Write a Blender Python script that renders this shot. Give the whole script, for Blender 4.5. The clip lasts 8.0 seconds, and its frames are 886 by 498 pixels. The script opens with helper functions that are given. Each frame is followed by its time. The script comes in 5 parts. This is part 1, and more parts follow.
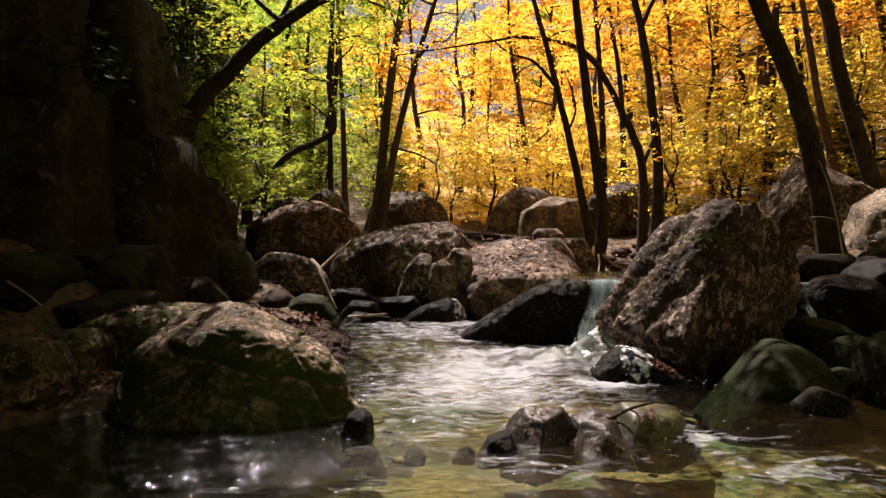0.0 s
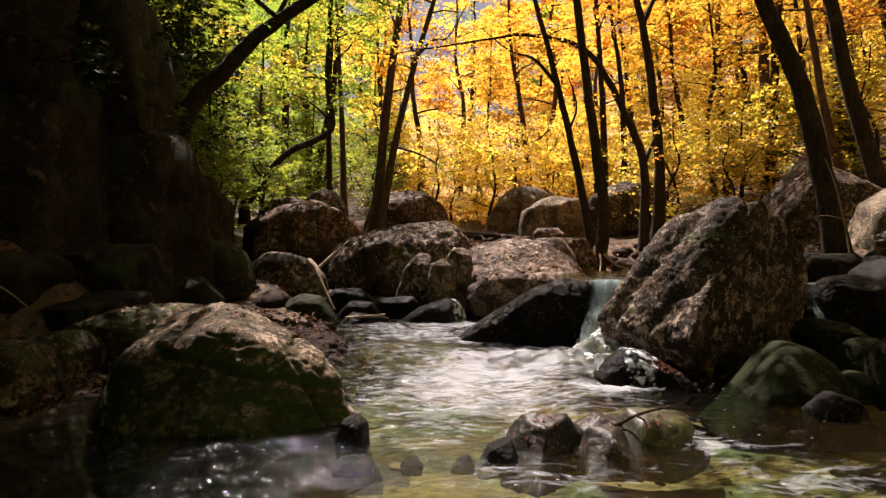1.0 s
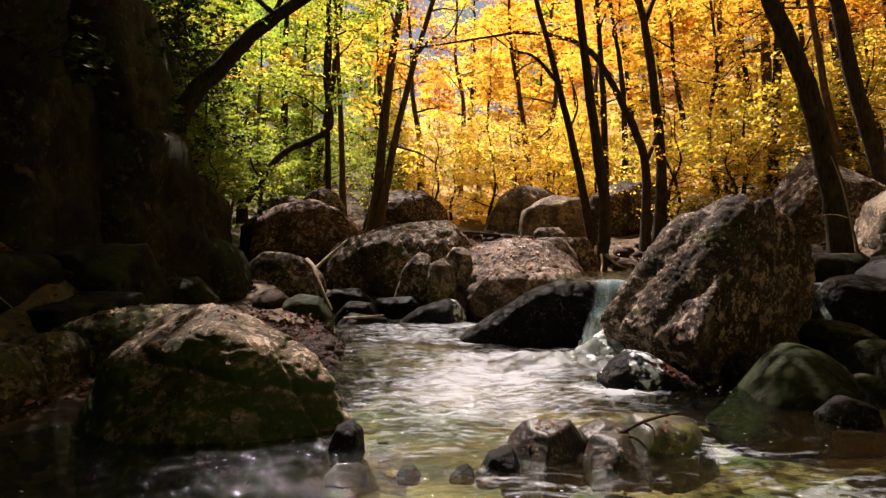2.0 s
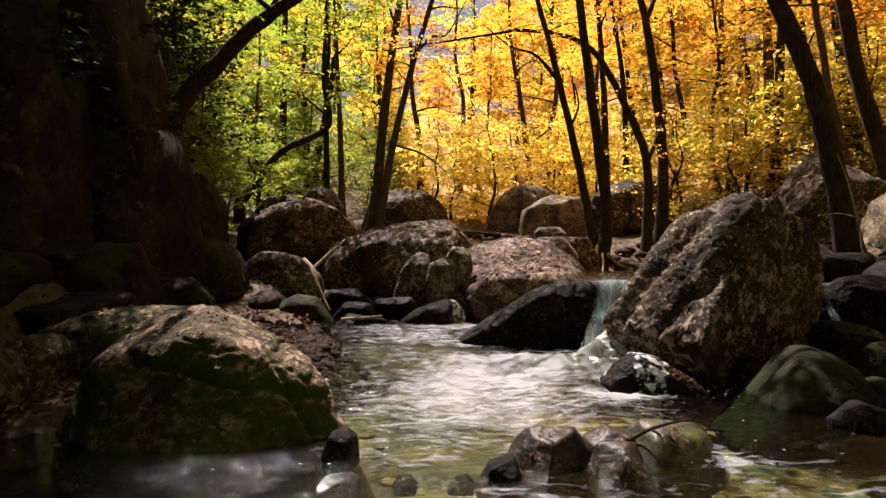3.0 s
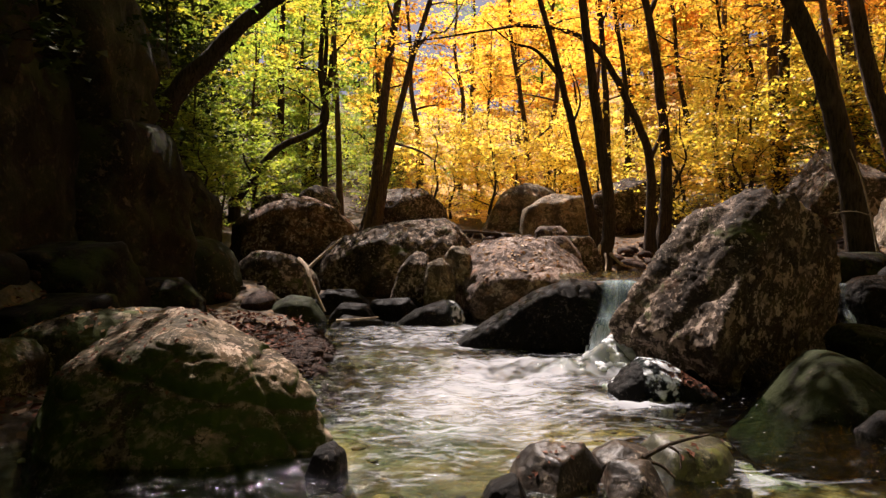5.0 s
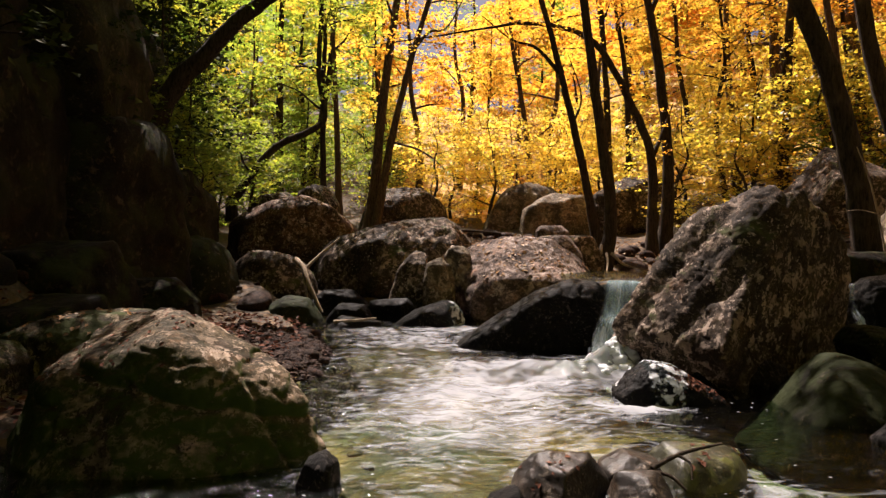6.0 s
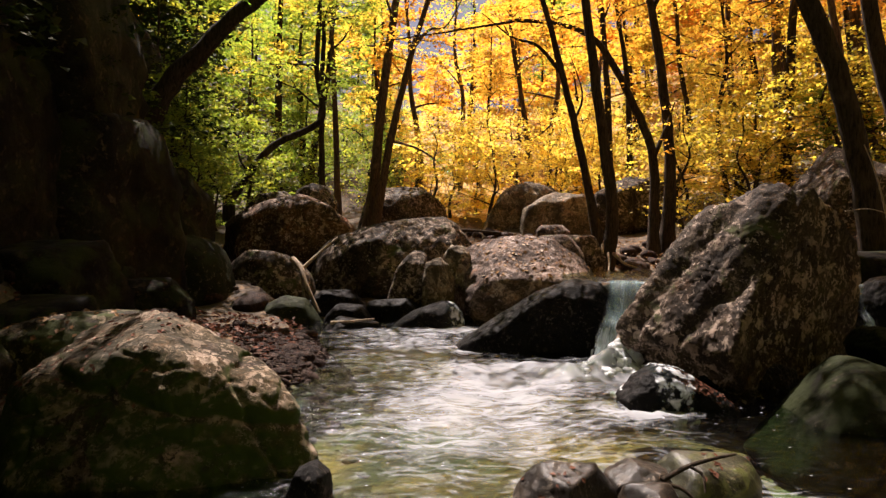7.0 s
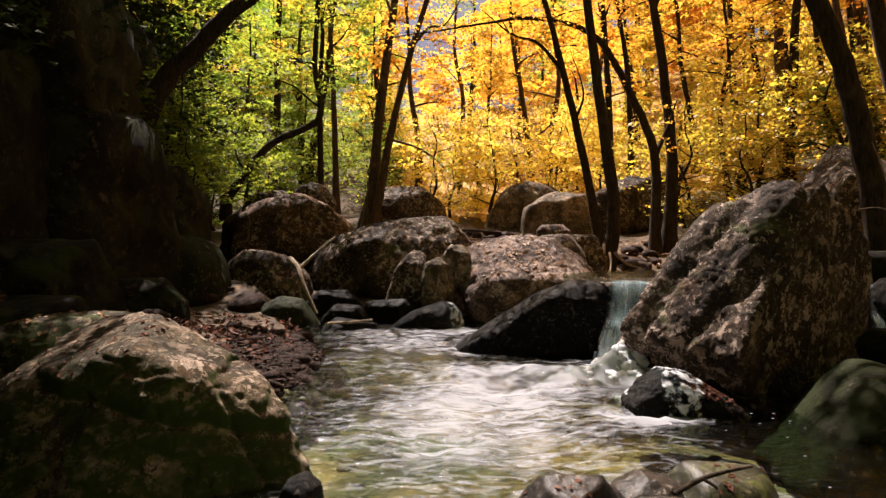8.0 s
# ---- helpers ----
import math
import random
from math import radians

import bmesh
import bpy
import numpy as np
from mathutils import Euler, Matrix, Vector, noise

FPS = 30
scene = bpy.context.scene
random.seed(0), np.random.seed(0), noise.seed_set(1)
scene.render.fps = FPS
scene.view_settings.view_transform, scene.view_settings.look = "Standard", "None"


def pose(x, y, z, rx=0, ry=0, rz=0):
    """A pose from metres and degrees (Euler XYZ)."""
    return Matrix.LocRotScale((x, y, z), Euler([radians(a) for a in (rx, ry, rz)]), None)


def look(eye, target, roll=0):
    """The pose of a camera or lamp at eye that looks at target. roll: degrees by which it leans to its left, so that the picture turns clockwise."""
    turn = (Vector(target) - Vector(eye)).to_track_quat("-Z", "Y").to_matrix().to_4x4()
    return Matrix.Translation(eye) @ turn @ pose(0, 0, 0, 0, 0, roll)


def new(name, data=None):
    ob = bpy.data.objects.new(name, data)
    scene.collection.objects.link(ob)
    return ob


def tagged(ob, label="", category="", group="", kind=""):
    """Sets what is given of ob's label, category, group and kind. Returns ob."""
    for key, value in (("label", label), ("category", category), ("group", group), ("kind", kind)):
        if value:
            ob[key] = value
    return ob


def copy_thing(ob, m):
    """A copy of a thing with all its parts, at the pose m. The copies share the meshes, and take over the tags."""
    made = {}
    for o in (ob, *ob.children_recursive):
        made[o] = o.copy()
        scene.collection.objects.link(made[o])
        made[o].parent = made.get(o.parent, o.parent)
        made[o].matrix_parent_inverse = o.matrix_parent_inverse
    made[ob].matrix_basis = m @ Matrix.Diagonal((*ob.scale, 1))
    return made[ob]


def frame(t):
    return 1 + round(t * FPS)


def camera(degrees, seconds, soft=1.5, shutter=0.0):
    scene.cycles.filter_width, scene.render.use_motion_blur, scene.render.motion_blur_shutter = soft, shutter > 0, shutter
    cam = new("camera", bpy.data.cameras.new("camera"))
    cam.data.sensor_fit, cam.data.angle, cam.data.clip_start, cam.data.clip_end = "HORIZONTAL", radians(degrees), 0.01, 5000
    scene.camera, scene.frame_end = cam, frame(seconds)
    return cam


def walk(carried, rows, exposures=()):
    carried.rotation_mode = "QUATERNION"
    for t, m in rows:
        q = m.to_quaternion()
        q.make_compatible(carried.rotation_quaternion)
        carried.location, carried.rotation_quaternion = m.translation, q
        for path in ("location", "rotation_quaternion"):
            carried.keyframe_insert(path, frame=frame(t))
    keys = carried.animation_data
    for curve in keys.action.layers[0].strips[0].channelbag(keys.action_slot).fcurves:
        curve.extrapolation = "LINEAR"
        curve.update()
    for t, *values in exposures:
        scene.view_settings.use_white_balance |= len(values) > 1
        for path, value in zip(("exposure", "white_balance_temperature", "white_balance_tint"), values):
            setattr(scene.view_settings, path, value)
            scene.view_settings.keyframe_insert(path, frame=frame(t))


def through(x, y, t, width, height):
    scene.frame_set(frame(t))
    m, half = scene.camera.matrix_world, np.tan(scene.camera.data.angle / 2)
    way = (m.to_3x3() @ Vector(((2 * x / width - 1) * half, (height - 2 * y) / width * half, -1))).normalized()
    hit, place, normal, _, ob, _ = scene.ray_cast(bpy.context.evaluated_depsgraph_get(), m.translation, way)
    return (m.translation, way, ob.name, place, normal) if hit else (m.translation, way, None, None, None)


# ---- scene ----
# ---------------------------------------------------------------- camera
cam = camera(72.0, 8.0, soft=1.4)
EYE, GLIDE = 1.25, 1.35          # height of the first eye over the lower pool, length of the glide


def eye_at(t):
    """The camera glides upstream at a nearly even pace, sinking a little."""
    s = t / 8.0
    d = GLIDE * (s - 0.003 * s * (1 - s) + 0.053 * s * (1 - s) * (1 - 2 * s))
    return pose(0.0649 * d, d, EYE - 0.0320 * d, 90.0 - 0.06 * s, 0.0, 0.006 * s)


STOPS = 1.42
walk(cam, [(t, eye_at(t)) for t in (0, 0.5, 1, 1.5, 2.25, 3, 3.5, 4, 4.5, 5.25, 6, 6.5, 7, 7.5, 8)],
     exposures=[(0.0, STOPS, 6200.0, 23.0), (8.0, STOPS, 6200.0, 23.0)])

# ---------------------------------------------------------------- world and sun
SUN_EL, SUN_AZ = 58.0, -20.0     # degrees; the sun stands upstream, over the rock wall
world = bpy.data.worlds.new("world")
scene.world = world
world.use_nodes = True
wn = world.node_tree
sky = wn.nodes.new("ShaderNodeTexSky")
sky.sky_type, sky.sun_disc = "NISHITA", False
sky.air_density, sky.dust_density, sky.ozone_density = 0.8, 6.0, 0.4
sky.sun_elevation, sky.sun_rotation = radians(SUN_EL), radians(SUN_AZ)
wn.links.new(sky.outputs[0], wn.nodes["Background"].inputs[0])
wn.nodes["Background"].inputs[1].default_value = 0.022
sun = new("sun", bpy.data.lights.new("sun", "SUN"))
sun.data.energy, sun.data.angle, sun.data.color = 5.0, radians(0.5), (1.0, 0.90, 0.74)
sun.matrix_world = look((100 * math.sin(radians(SUN_AZ)), 100 * math.cos(radians(SUN_AZ)), 100 * math.tan(radians(SUN_EL))), (0, 0, 0))


# ---------------------------------------------------------------- materials
class Nodes:
    """A short hand for node materials."""

    def __init__(self, name):
        self.mat = bpy.data.materials.new(name)
        self.mat.use_nodes = True
        self.t = self.mat.node_tree
        self.t.nodes.clear()
        self.out = self.t.nodes.new("ShaderNodeOutputMaterial")

    def add(self, kind, **inputs):
        n = self.t.nodes.new(kind)
        for k, v in inputs.items():
            self.set(n, k.replace("_", " "), v)
        return n

    def set(self, n, k, v):
        sock = n.inputs[int(k[1:])] if k[0] == "i" and k[1:].isdigit() else n.inputs[k]
        if isinstance(v, bpy.types.NodeSocket):
            self.t.links.new(v, sock)
        else:
            sock.default_value = v

    def noise(self, coord, scale, detail=4.0, rough=0.6, distort=0.0):
        return self.add("ShaderNodeTexNoise", Vector=coord, Scale=scale, Detail=detail, Roughness=rough, Distortion=distort).outputs[0]

    def ramp(self, fac, *stops):
        n = self.add("ShaderNodeValToRGB", Fac=fac)
        e = n.color_ramp.elements
        while len(e) < len(stops):
            e.new(0.5)
        for el, (p, c) in zip(e, stops):
            el.position = p
            el.color = (*c, 1) if isinstance(c, tuple) else (c, c, c, 1)
        return n.outputs[0]

    def mix(self, fac, a, b, blend="MIX"):
        n = self.t.nodes.new("ShaderNodeMix")
        n.data_type, n.blend_type = "RGBA", blend
        for sock, v in ((n.inputs[0], fac), (n.inputs[6], a), (n.inputs[7], b)):
            if isinstance(v, bpy.types.NodeSocket):
                self.t.links.new(v, sock)
            else:
                sock.default_value = (*v, 1) if isinstance(v, tuple) else v
        return n.outputs[2]

    def math(self, op, a, b=0.0):
        n = self.t.nodes.new("ShaderNodeMath")
        n.operation = op
        n.use_clamp = op in ("MULTIPLY", "ADD", "SUBTRACT")
        for sock, v in ((n.inputs[0], a), (n.inputs[1], b)):
            if isinstance(v, bpy.types.NodeSocket):
                self.t.links.new(v, sock)
            else:
                sock.default_value = v
        return n.outputs[0]

    def bump(self, height, strength, distance, normal=None):
        n = self.add("ShaderNodeBump", Height=height, Strength=strength, Distance=distance)
        if normal is not None:
            self.set(n, "Normal", normal)
        return n.outputs[0]

    def froth(self, colour, normal):
        """Broken water: bubbles that scatter light back and let some through."""
        d, t = self.add("ShaderNodeBsdfDiffuse", Normal=normal), self.add("ShaderNodeBsdfTranslucent", Normal=normal)
        d.inputs["Color"].default_value = t.inputs["Color"].default_value = (*colour, 1)
        m = self.add("ShaderNodeMixShader", Fac=0.25)
        self.t.links.new(d.outputs[0], m.inputs[1])
        self.t.links.new(t.outputs[0], m.inputs[2])
        return m

    def coord(self, which=3):
        return self.t.nodes.new("ShaderNodeTexCoord").outputs[which]

    def done(self, shader):
        self.t.links.new(shader, self.out.inputs[0])
        return self.mat


def rock_material(name, dark, mid, pale, lichen, moss, rough=0.85, scale=1.0, moss_colour=(0.055, 0.062, 0.014), gloss=0.08, flank=False, relief=1.0):
    """Weathered stone: mottled ground, grain, crusts of pale lichen, moss on what faces up."""
    n = Nodes(name)
    c = n.coord()
    big = n.noise(c, 1.3 * scale, 5, 0.65, 0.6)
    grain = n.noise(c, 22 * scale, 8, 0.75)
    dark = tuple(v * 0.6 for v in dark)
    col = n.mix(n.ramp(big, (0.35, 0.0), (0.65, 1.0)), dark, mid)
    # Dark grain and light specks paint relief shading into the colour.
    col = n.mix(n.ramp(grain, (0.38, 0.0), (0.60, 0.85)), col, dark)
    light_speck = n.noise(c, 55 * scale, 6, 0.8)
    col = n.mix(n.ramp(light_speck, (0.52, 0.0), (0.66, 0.55)), col, tuple(min(1.0, v * 2.4) for v in mid))
    # rusty streaks
    streak = n.noise(c, 3.1 * scale, 6, 0.7, 1.5)
    col = n.mix(n.ramp(streak, (0.55, 0.0), (0.72, 0.55)), col, tuple(v * k for v, k in zip(mid, (1.25, 0.82, 0.55))))
    # dark weathered blotches
    blot = n.noise(c, 2.4 * scale, 7, 0.72, 0.9)
    col = n.mix(n.ramp(blot, (0.44, 0.8), (0.54, 0.0)), col, tuple(v * 0.8 for v in dark))
    # lichen crusts
    crust = n.noise(c, 9 * scale, 9, 0.74, 0.25)
    where = n.noise(c, 1.1 * scale, 3, 0.5)
    mask = n.math("MULTIPLY", n.ramp(crust, (0.59 - 0.07 * lichen, 0.0), (0.61 - 0.07 * lichen, 1.0)), n.ramp(where, (0.42, 0.0), (0.58, 1.0)))
    speck = n.noise(c, 21 * scale, 3, 0.6, 0.5)
    mask = n.math("ADD", mask, n.math("MULTIPLY", n.ramp(speck, (0.63 - 0.05 * lichen, 0.0), (0.655 - 0.05 * lichen, 0.9)), n.ramp(n.noise(c, 2.7 * scale, 3, 0.5), (0.42, 0.08), (0.6, 1.0))))
    tint = n.mix(n.ramp(n.noise(c, 3.3 * scale, 4), (0.42, 0.0), (0.58, 1.0)), pale, tuple(v * k for v, k in zip(pale, (0.72, 0.66, 0.62))))
    tint = n.mix(n.ramp(grain, (0.42, 0.0), (0.62, 0.7)), tint, tuple(v * 0.3 for v in pale))
    col = n.mix(n.math("MULTIPLY", mask, 0.9), col, tint)
    if moss > 0:
        up = n.add("ShaderNodeSeparateXYZ", Vector=n.t.nodes.new("ShaderNodeNewGeometry").outputs["Normal"]).outputs[2]
        patch = n.noise(c, 2.6 * scale, 7, 0.7, 0.5)
        m = n.math("MULTIPLY", n.ramp(patch, (0.62 - 0.25 * moss, 0.0), (0.70 - 0.25 * moss, 1.0)), n.ramp(up, (0.25, 1.0), (0.75, 0.12)) if flank else n.ramp(up, (0.02, 0.25), (0.55, 1.0)))
        col = n.mix(m, col, n.mix(grain, moss_colour, tuple(v * 1.9 for v in moss_colour)))
    h = n.math("ADD", n.math("MULTIPLY", grain, 0.5), n.math("MULTIPLY", crust, 0.5))
    nrm = n.bump(h, 0.9 * relief, 0.028 * relief)
    nrm = n.bump(n.noise(c, 90 * scale, 4), 0.5 * relief, 0.006, nrm)
    b = n.add("ShaderNodeBsdfPrincipled", Base_Color=col, Normal=nrm)
    b.inputs["Roughness"].default_value = rough
    n.set(b, "Roughness", n.ramp(n.noise(c, 4 * scale), (0.3, rough * 0.75), (0.7, min(1.0, rough * 1.15))))
    b.inputs["Specular IOR Level"].default_value = gloss
    return n.done(b.outputs[0])


ROCK_GREY = rock_material("grey lichen rock", (0.030, 0.022, 0.016), (0.115, 0.082, 0.056), (0.52, 0.41, 0.33), 0.85, 0.25, moss_colour=(0.035, 0.04, 0.012), relief=0.75)
ROCK_BROWN = rock_material("brown mossy rock", (0.035, 0.026, 0.016), (0.13, 0.092, 0.055), (0.48, 0.37, 0.26), 0.9, 0.72, moss_colour=(0.026, 0.03, 0.008))
ROCK_FLANK = rock_material("brown rock with mossy flanks", (0.04, 0.028, 0.018), (0.15, 0.102, 0.064), (0.50, 0.38, 0.29), 1.0, 0.95, moss_colour=(0.026, 0.038, 0.006), flank=True)
ROCK_PINK = rock_material("pinkish rock", (0.06, 0.042, 0.034), (0.34, 0.245, 0.195), (0.56, 0.46, 0.41), 0.8, 0.0)
# The orange sunlight on the boulder's side is put into this stone's colour.
ROCK_SUN_ORANGE = rock_material("rock tinted for orange sunlight", (0.030, 0.021, 0.014), (0.17, 0.088, 0.045), (0.50, 0.37, 0.27), 0.8, 0.0)
ROCK_PALE = rock_material("pale rock", (0.08, 0.062, 0.042), (0.33, 0.255, 0.175), (0.56, 0.48, 0.38), 0.7, 0.0)
ROCK_MOSS = rock_material("mossy rock", (0.014, 0.013, 0.006), (0.030, 0.026, 0.013), (0.30, 0.25, 0.18), 0.05, 0.9, moss_colour=(0.011, 0.0135, 0.004))
ROCK_WET = rock_material("dark wet rock", (0.008, 0.007, 0.006), (0.013, 0.011, 0.010), (0.10, 0.085, 0.075), 0.15, 0.0, rough=0.55, gloss=0.06, scale=1.8, relief=0.9)
ROCK_STREAM = rock_material("wet brown stone", (0.018, 0.014, 0.011), (0.07, 0.052, 0.038), (0.30, 0.25, 0.20), 0.3, 0.0, rough=0.38, gloss=0.2, scale=2.2, relief=0.5)
ROCK_ALGAE = rock_material("stone with a skin of algae", (0.03, 0.028, 0.014), (0.10, 0.095, 0.045), (0.26, 0.22, 0.14), 0.2, 0.5, rough=0.42, gloss=0.3, scale=2.2, relief=0.5, moss_colour=(0.05, 0.052, 0.014))
# Near-black tones put the shade over the banks into the colour.
ROCK_SHADED = rock_material("rock darkened for shade", (0.007, 0.005, 0.0035), (0.018, 0.0125, 0.008), (0.075, 0.055, 0.037), 0.35, 0.6, scale=0.6, moss_colour=(0.014, 0.018, 0.004))
PEBBLE = rock_material("river pebble", (0.020, 0.011, 0.007), (0.078, 0.038, 0.024), (0.20, 0.14, 0.10), 0.3, 0.0, rough=0.75, scale=3.0, gloss=0.08)


def bark_material(name, dark, light, moss=0.0):
    n = Nodes(name)
    c = n.coord()
    st = n.add("ShaderNodeMapping", Vector=c)
    st.inputs["Scale"].default_value = (1, 1, 0.16)
    groove = n.noise(st.outputs[0], 26, 6, 0.7, 0.6)
    blot = n.noise(c, 2.3, 4)
    col = n.mix(n.ramp(groove, (0.38, 0.0), (0.62, 1.0)), dark, light)
    col = n.mix(n.ramp(blot, (0.55, 0.0), (0.75, 0.5)), col, tuple(v * 1.9 for v in light))
    b = n.add("ShaderNodeBsdfPrincipled", Base_Color=col, Roughness=0.95, Normal=n.bump(groove, 1.0, 0.03))
    b.inputs["Specular IOR Level"].default_value = 0.12
    return n.done(b.outputs[0])


BARK_DARK = bark_material("dark bark", (0.018, 0.013, 0.009), (0.066, 0.046, 0.031))
BARK_BROWN = bark_material("brown bark", (0.045, 0.028, 0.018), (0.15, 0.095, 0.06))
DEAD_WOOD = bark_material("bleached dead wood", (0.16, 0.12, 0.085), (0.42, 0.33, 0.24))


def leaf_material(name, colours, through=0.80, spread=0.36, shine=0.04):
    """Thin leaves that let the sun through; every leaf has a colour of its own, every tree a drift."""
    n = Nodes(name)
    geo = n.t.nodes.new("ShaderNodeNewGeometry")
    rnd = geo.outputs["Random Per Island"]
    ob = n.t.nodes.new("ShaderNodeObjectInfo").outputs["Random"]
    patch = n.noise(n.coord(), 0.55, 2)
    f = n.math("ADD", n.math("MULTIPLY", rnd, spread), n.math("MULTIPLY", ob, 0.25))
    f = n.math("ADD", f, n.math("SUBTRACT", n.math("MULTIPLY", patch, 1.1), 0.28))
    stops = [(i / (len(colours) - 1), c) for i, c in enumerate(colours)]
    col = n.ramp(f, *stops)
    d = n.add("ShaderNodeBsdfDiffuse", Color=col)
    tr = n.add("ShaderNodeBsdfTranslucent", Color=col)
    m = n.add("ShaderNodeMixShader", Fac=through)
    n.t.links.new(d.outputs[0], m.inputs[1])
    n.t.links.new(tr.outputs[0], m.inputs[2])
    g = n.add("ShaderNodeBsdfGlossy", Roughness=0.45)
    g.inputs["Color"].default_value = (0.9, 0.9, 0.85, 1)
    m2 = n.add("ShaderNodeMixShader", Fac=shine)
    n.t.links.new(m.outputs[0], m2.inputs[1])
    n.t.links.new(g.outputs[0], m2.inputs[2])
    return n.done(m2.outputs[0])


LEAF_GOLD = leaf_material("golden leaves", [(0.70, 0.24, 0.02), (0.78, 0.36, 0.025), (0.82, 0.48, 0.04), (0.70, 0.50, 0.05)])
LEAF_YELLOW = leaf_material("pale yellow leaves", [(0.82, 0.52, 0.04), (0.88, 0.64, 0.06), (0.90, 0.72, 0.09), (0.76, 0.68, 0.08)])
LEAF_LIME = leaf_material("yellow green leaves", [(0.08, 0.17, 0.015), (0.18, 0.29, 0.025), (0.33, 0.40, 0.035), (0.62, 0.46, 0.03)])
LEAF_ORANGE = leaf_material("orange leaves", [(0.62, 0.17, 0.03), (0.74, 0.30, 0.03), (0.76, 0.42, 0.035), (0.58, 0.45, 0.05)])
LEAF_MIX = leaf_material("gold and green leaves", [(0.24, 0.28, 0.03), (0.48, 0.41, 0.035), (0.68, 0.46, 0.04), (0.70, 0.32, 0.03)])
LEAF_GREEN = leaf_material("shaded green leaves", [(0.07, 0.12, 0.012), (0.15, 0.22, 0.018), (0.32, 0.36, 0.03), (0.52, 0.46, 0.03)])
# Near-black leaf colours hold the shade above the cliff.
LEAF_DARK = leaf_material("evergreen leaves darkened for shade", [(0.010, 0.016, 0.004), (0.02, 0.032, 0.006), (0.035, 0.045, 0.009), (0.06, 0.05, 0.012)], through=0.2, shine=0.006)
LITTER_WET_SHADED = leaf_material("wet and shaded russet leaves", [(0.035, 0.012, 0.008), (0.09, 0.035, 0.022), (0.17, 0.075, 0.05), (0.06, 0.025, 0.015)], through=0.1, spread=0.8, shine=0.008)
LITTER = leaf_material("fallen leaves", [(0.10, 0.045, 0.022), (0.19, 0.09, 0.04), (0.30, 0.16, 0.06), (0.15, 0.075, 0.035)], through=0.15, spread=0.8)


def ground_material(name="leaf littered forest floor", leaf=(0.15, 0.08, 0.028), cover=(0.62, 0.8)):
    n = Nodes(name)
    c = n.coord()
    big = n.noise(c, 0.35, 5)
    fine = n.noise(c, 9, 8, 0.75)
    cell = n.add("ShaderNodeTexVoronoi", Vector=c, Scale=13.0)
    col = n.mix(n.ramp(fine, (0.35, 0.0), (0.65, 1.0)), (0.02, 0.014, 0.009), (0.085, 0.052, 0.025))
    col = n.mix(n.ramp(cell.outputs["Color"], (cover[0], 0.0), (cover[1], 0.75)), col, leaf)
    col = n.mix(n.ramp(big, (0.5, 0.0), (0.7, 0.5)), col, (0.10, 0.095, 0.03))
    nrm = n.bump(fine, 0.8, 0.05)
    nrm = n.bump(cell.outputs["Distance"], 0.5, 0.03, nrm)
    b = n.add("ShaderNodeBsdfPrincipled", Base_Color=col, Roughness=0.95, Normal=nrm)
    return n.done(b.outputs[0])


def bed_material():
    """Amber sand and gravel under the water; the amber also paints the forest's golden reflection."""
    n = Nodes("streambed gravel")
    c = n.coord()
    big = n.noise(c, 0.9, 4, 0.55, 0.5)
    fine = n.noise(c, 16, 8, 0.7)
    cell = n.add("ShaderNodeTexVoronoi", Vector=c, Scale=9.0)
    # Amber raised beyond the sand's own tone to hold reflected gold.
    col = n.mix(n.ramp(big, (0.38, 0.0), (0.62, 1.0)), (0.05, 0.042, 0.022), (0.42, 0.23, 0.07))
    col = n.mix(n.ramp(fine, (0.4, 0.0), (0.65, 0.7)), col, (0.07, 0.05, 0.03))
    col = n.mix(n.ramp(cell.outputs["Color"], (0.5, 0.0), (0.9, 0.5)), col, (0.17, 0.13, 0.08))
    col = n.mix(n.ramp(n.noise(c, 0.6, 3), (0.52, 0.0), (0.62, 0.75)), col, (0.09, 0.13, 0.06))
    b = n.add("ShaderNodeBsdfPrincipled", Base_Color=col, Roughness=0.8, Normal=n.bump(cell.outputs["Distance"], 0.8, 0.04))
    return n.done(b.outputs[0])


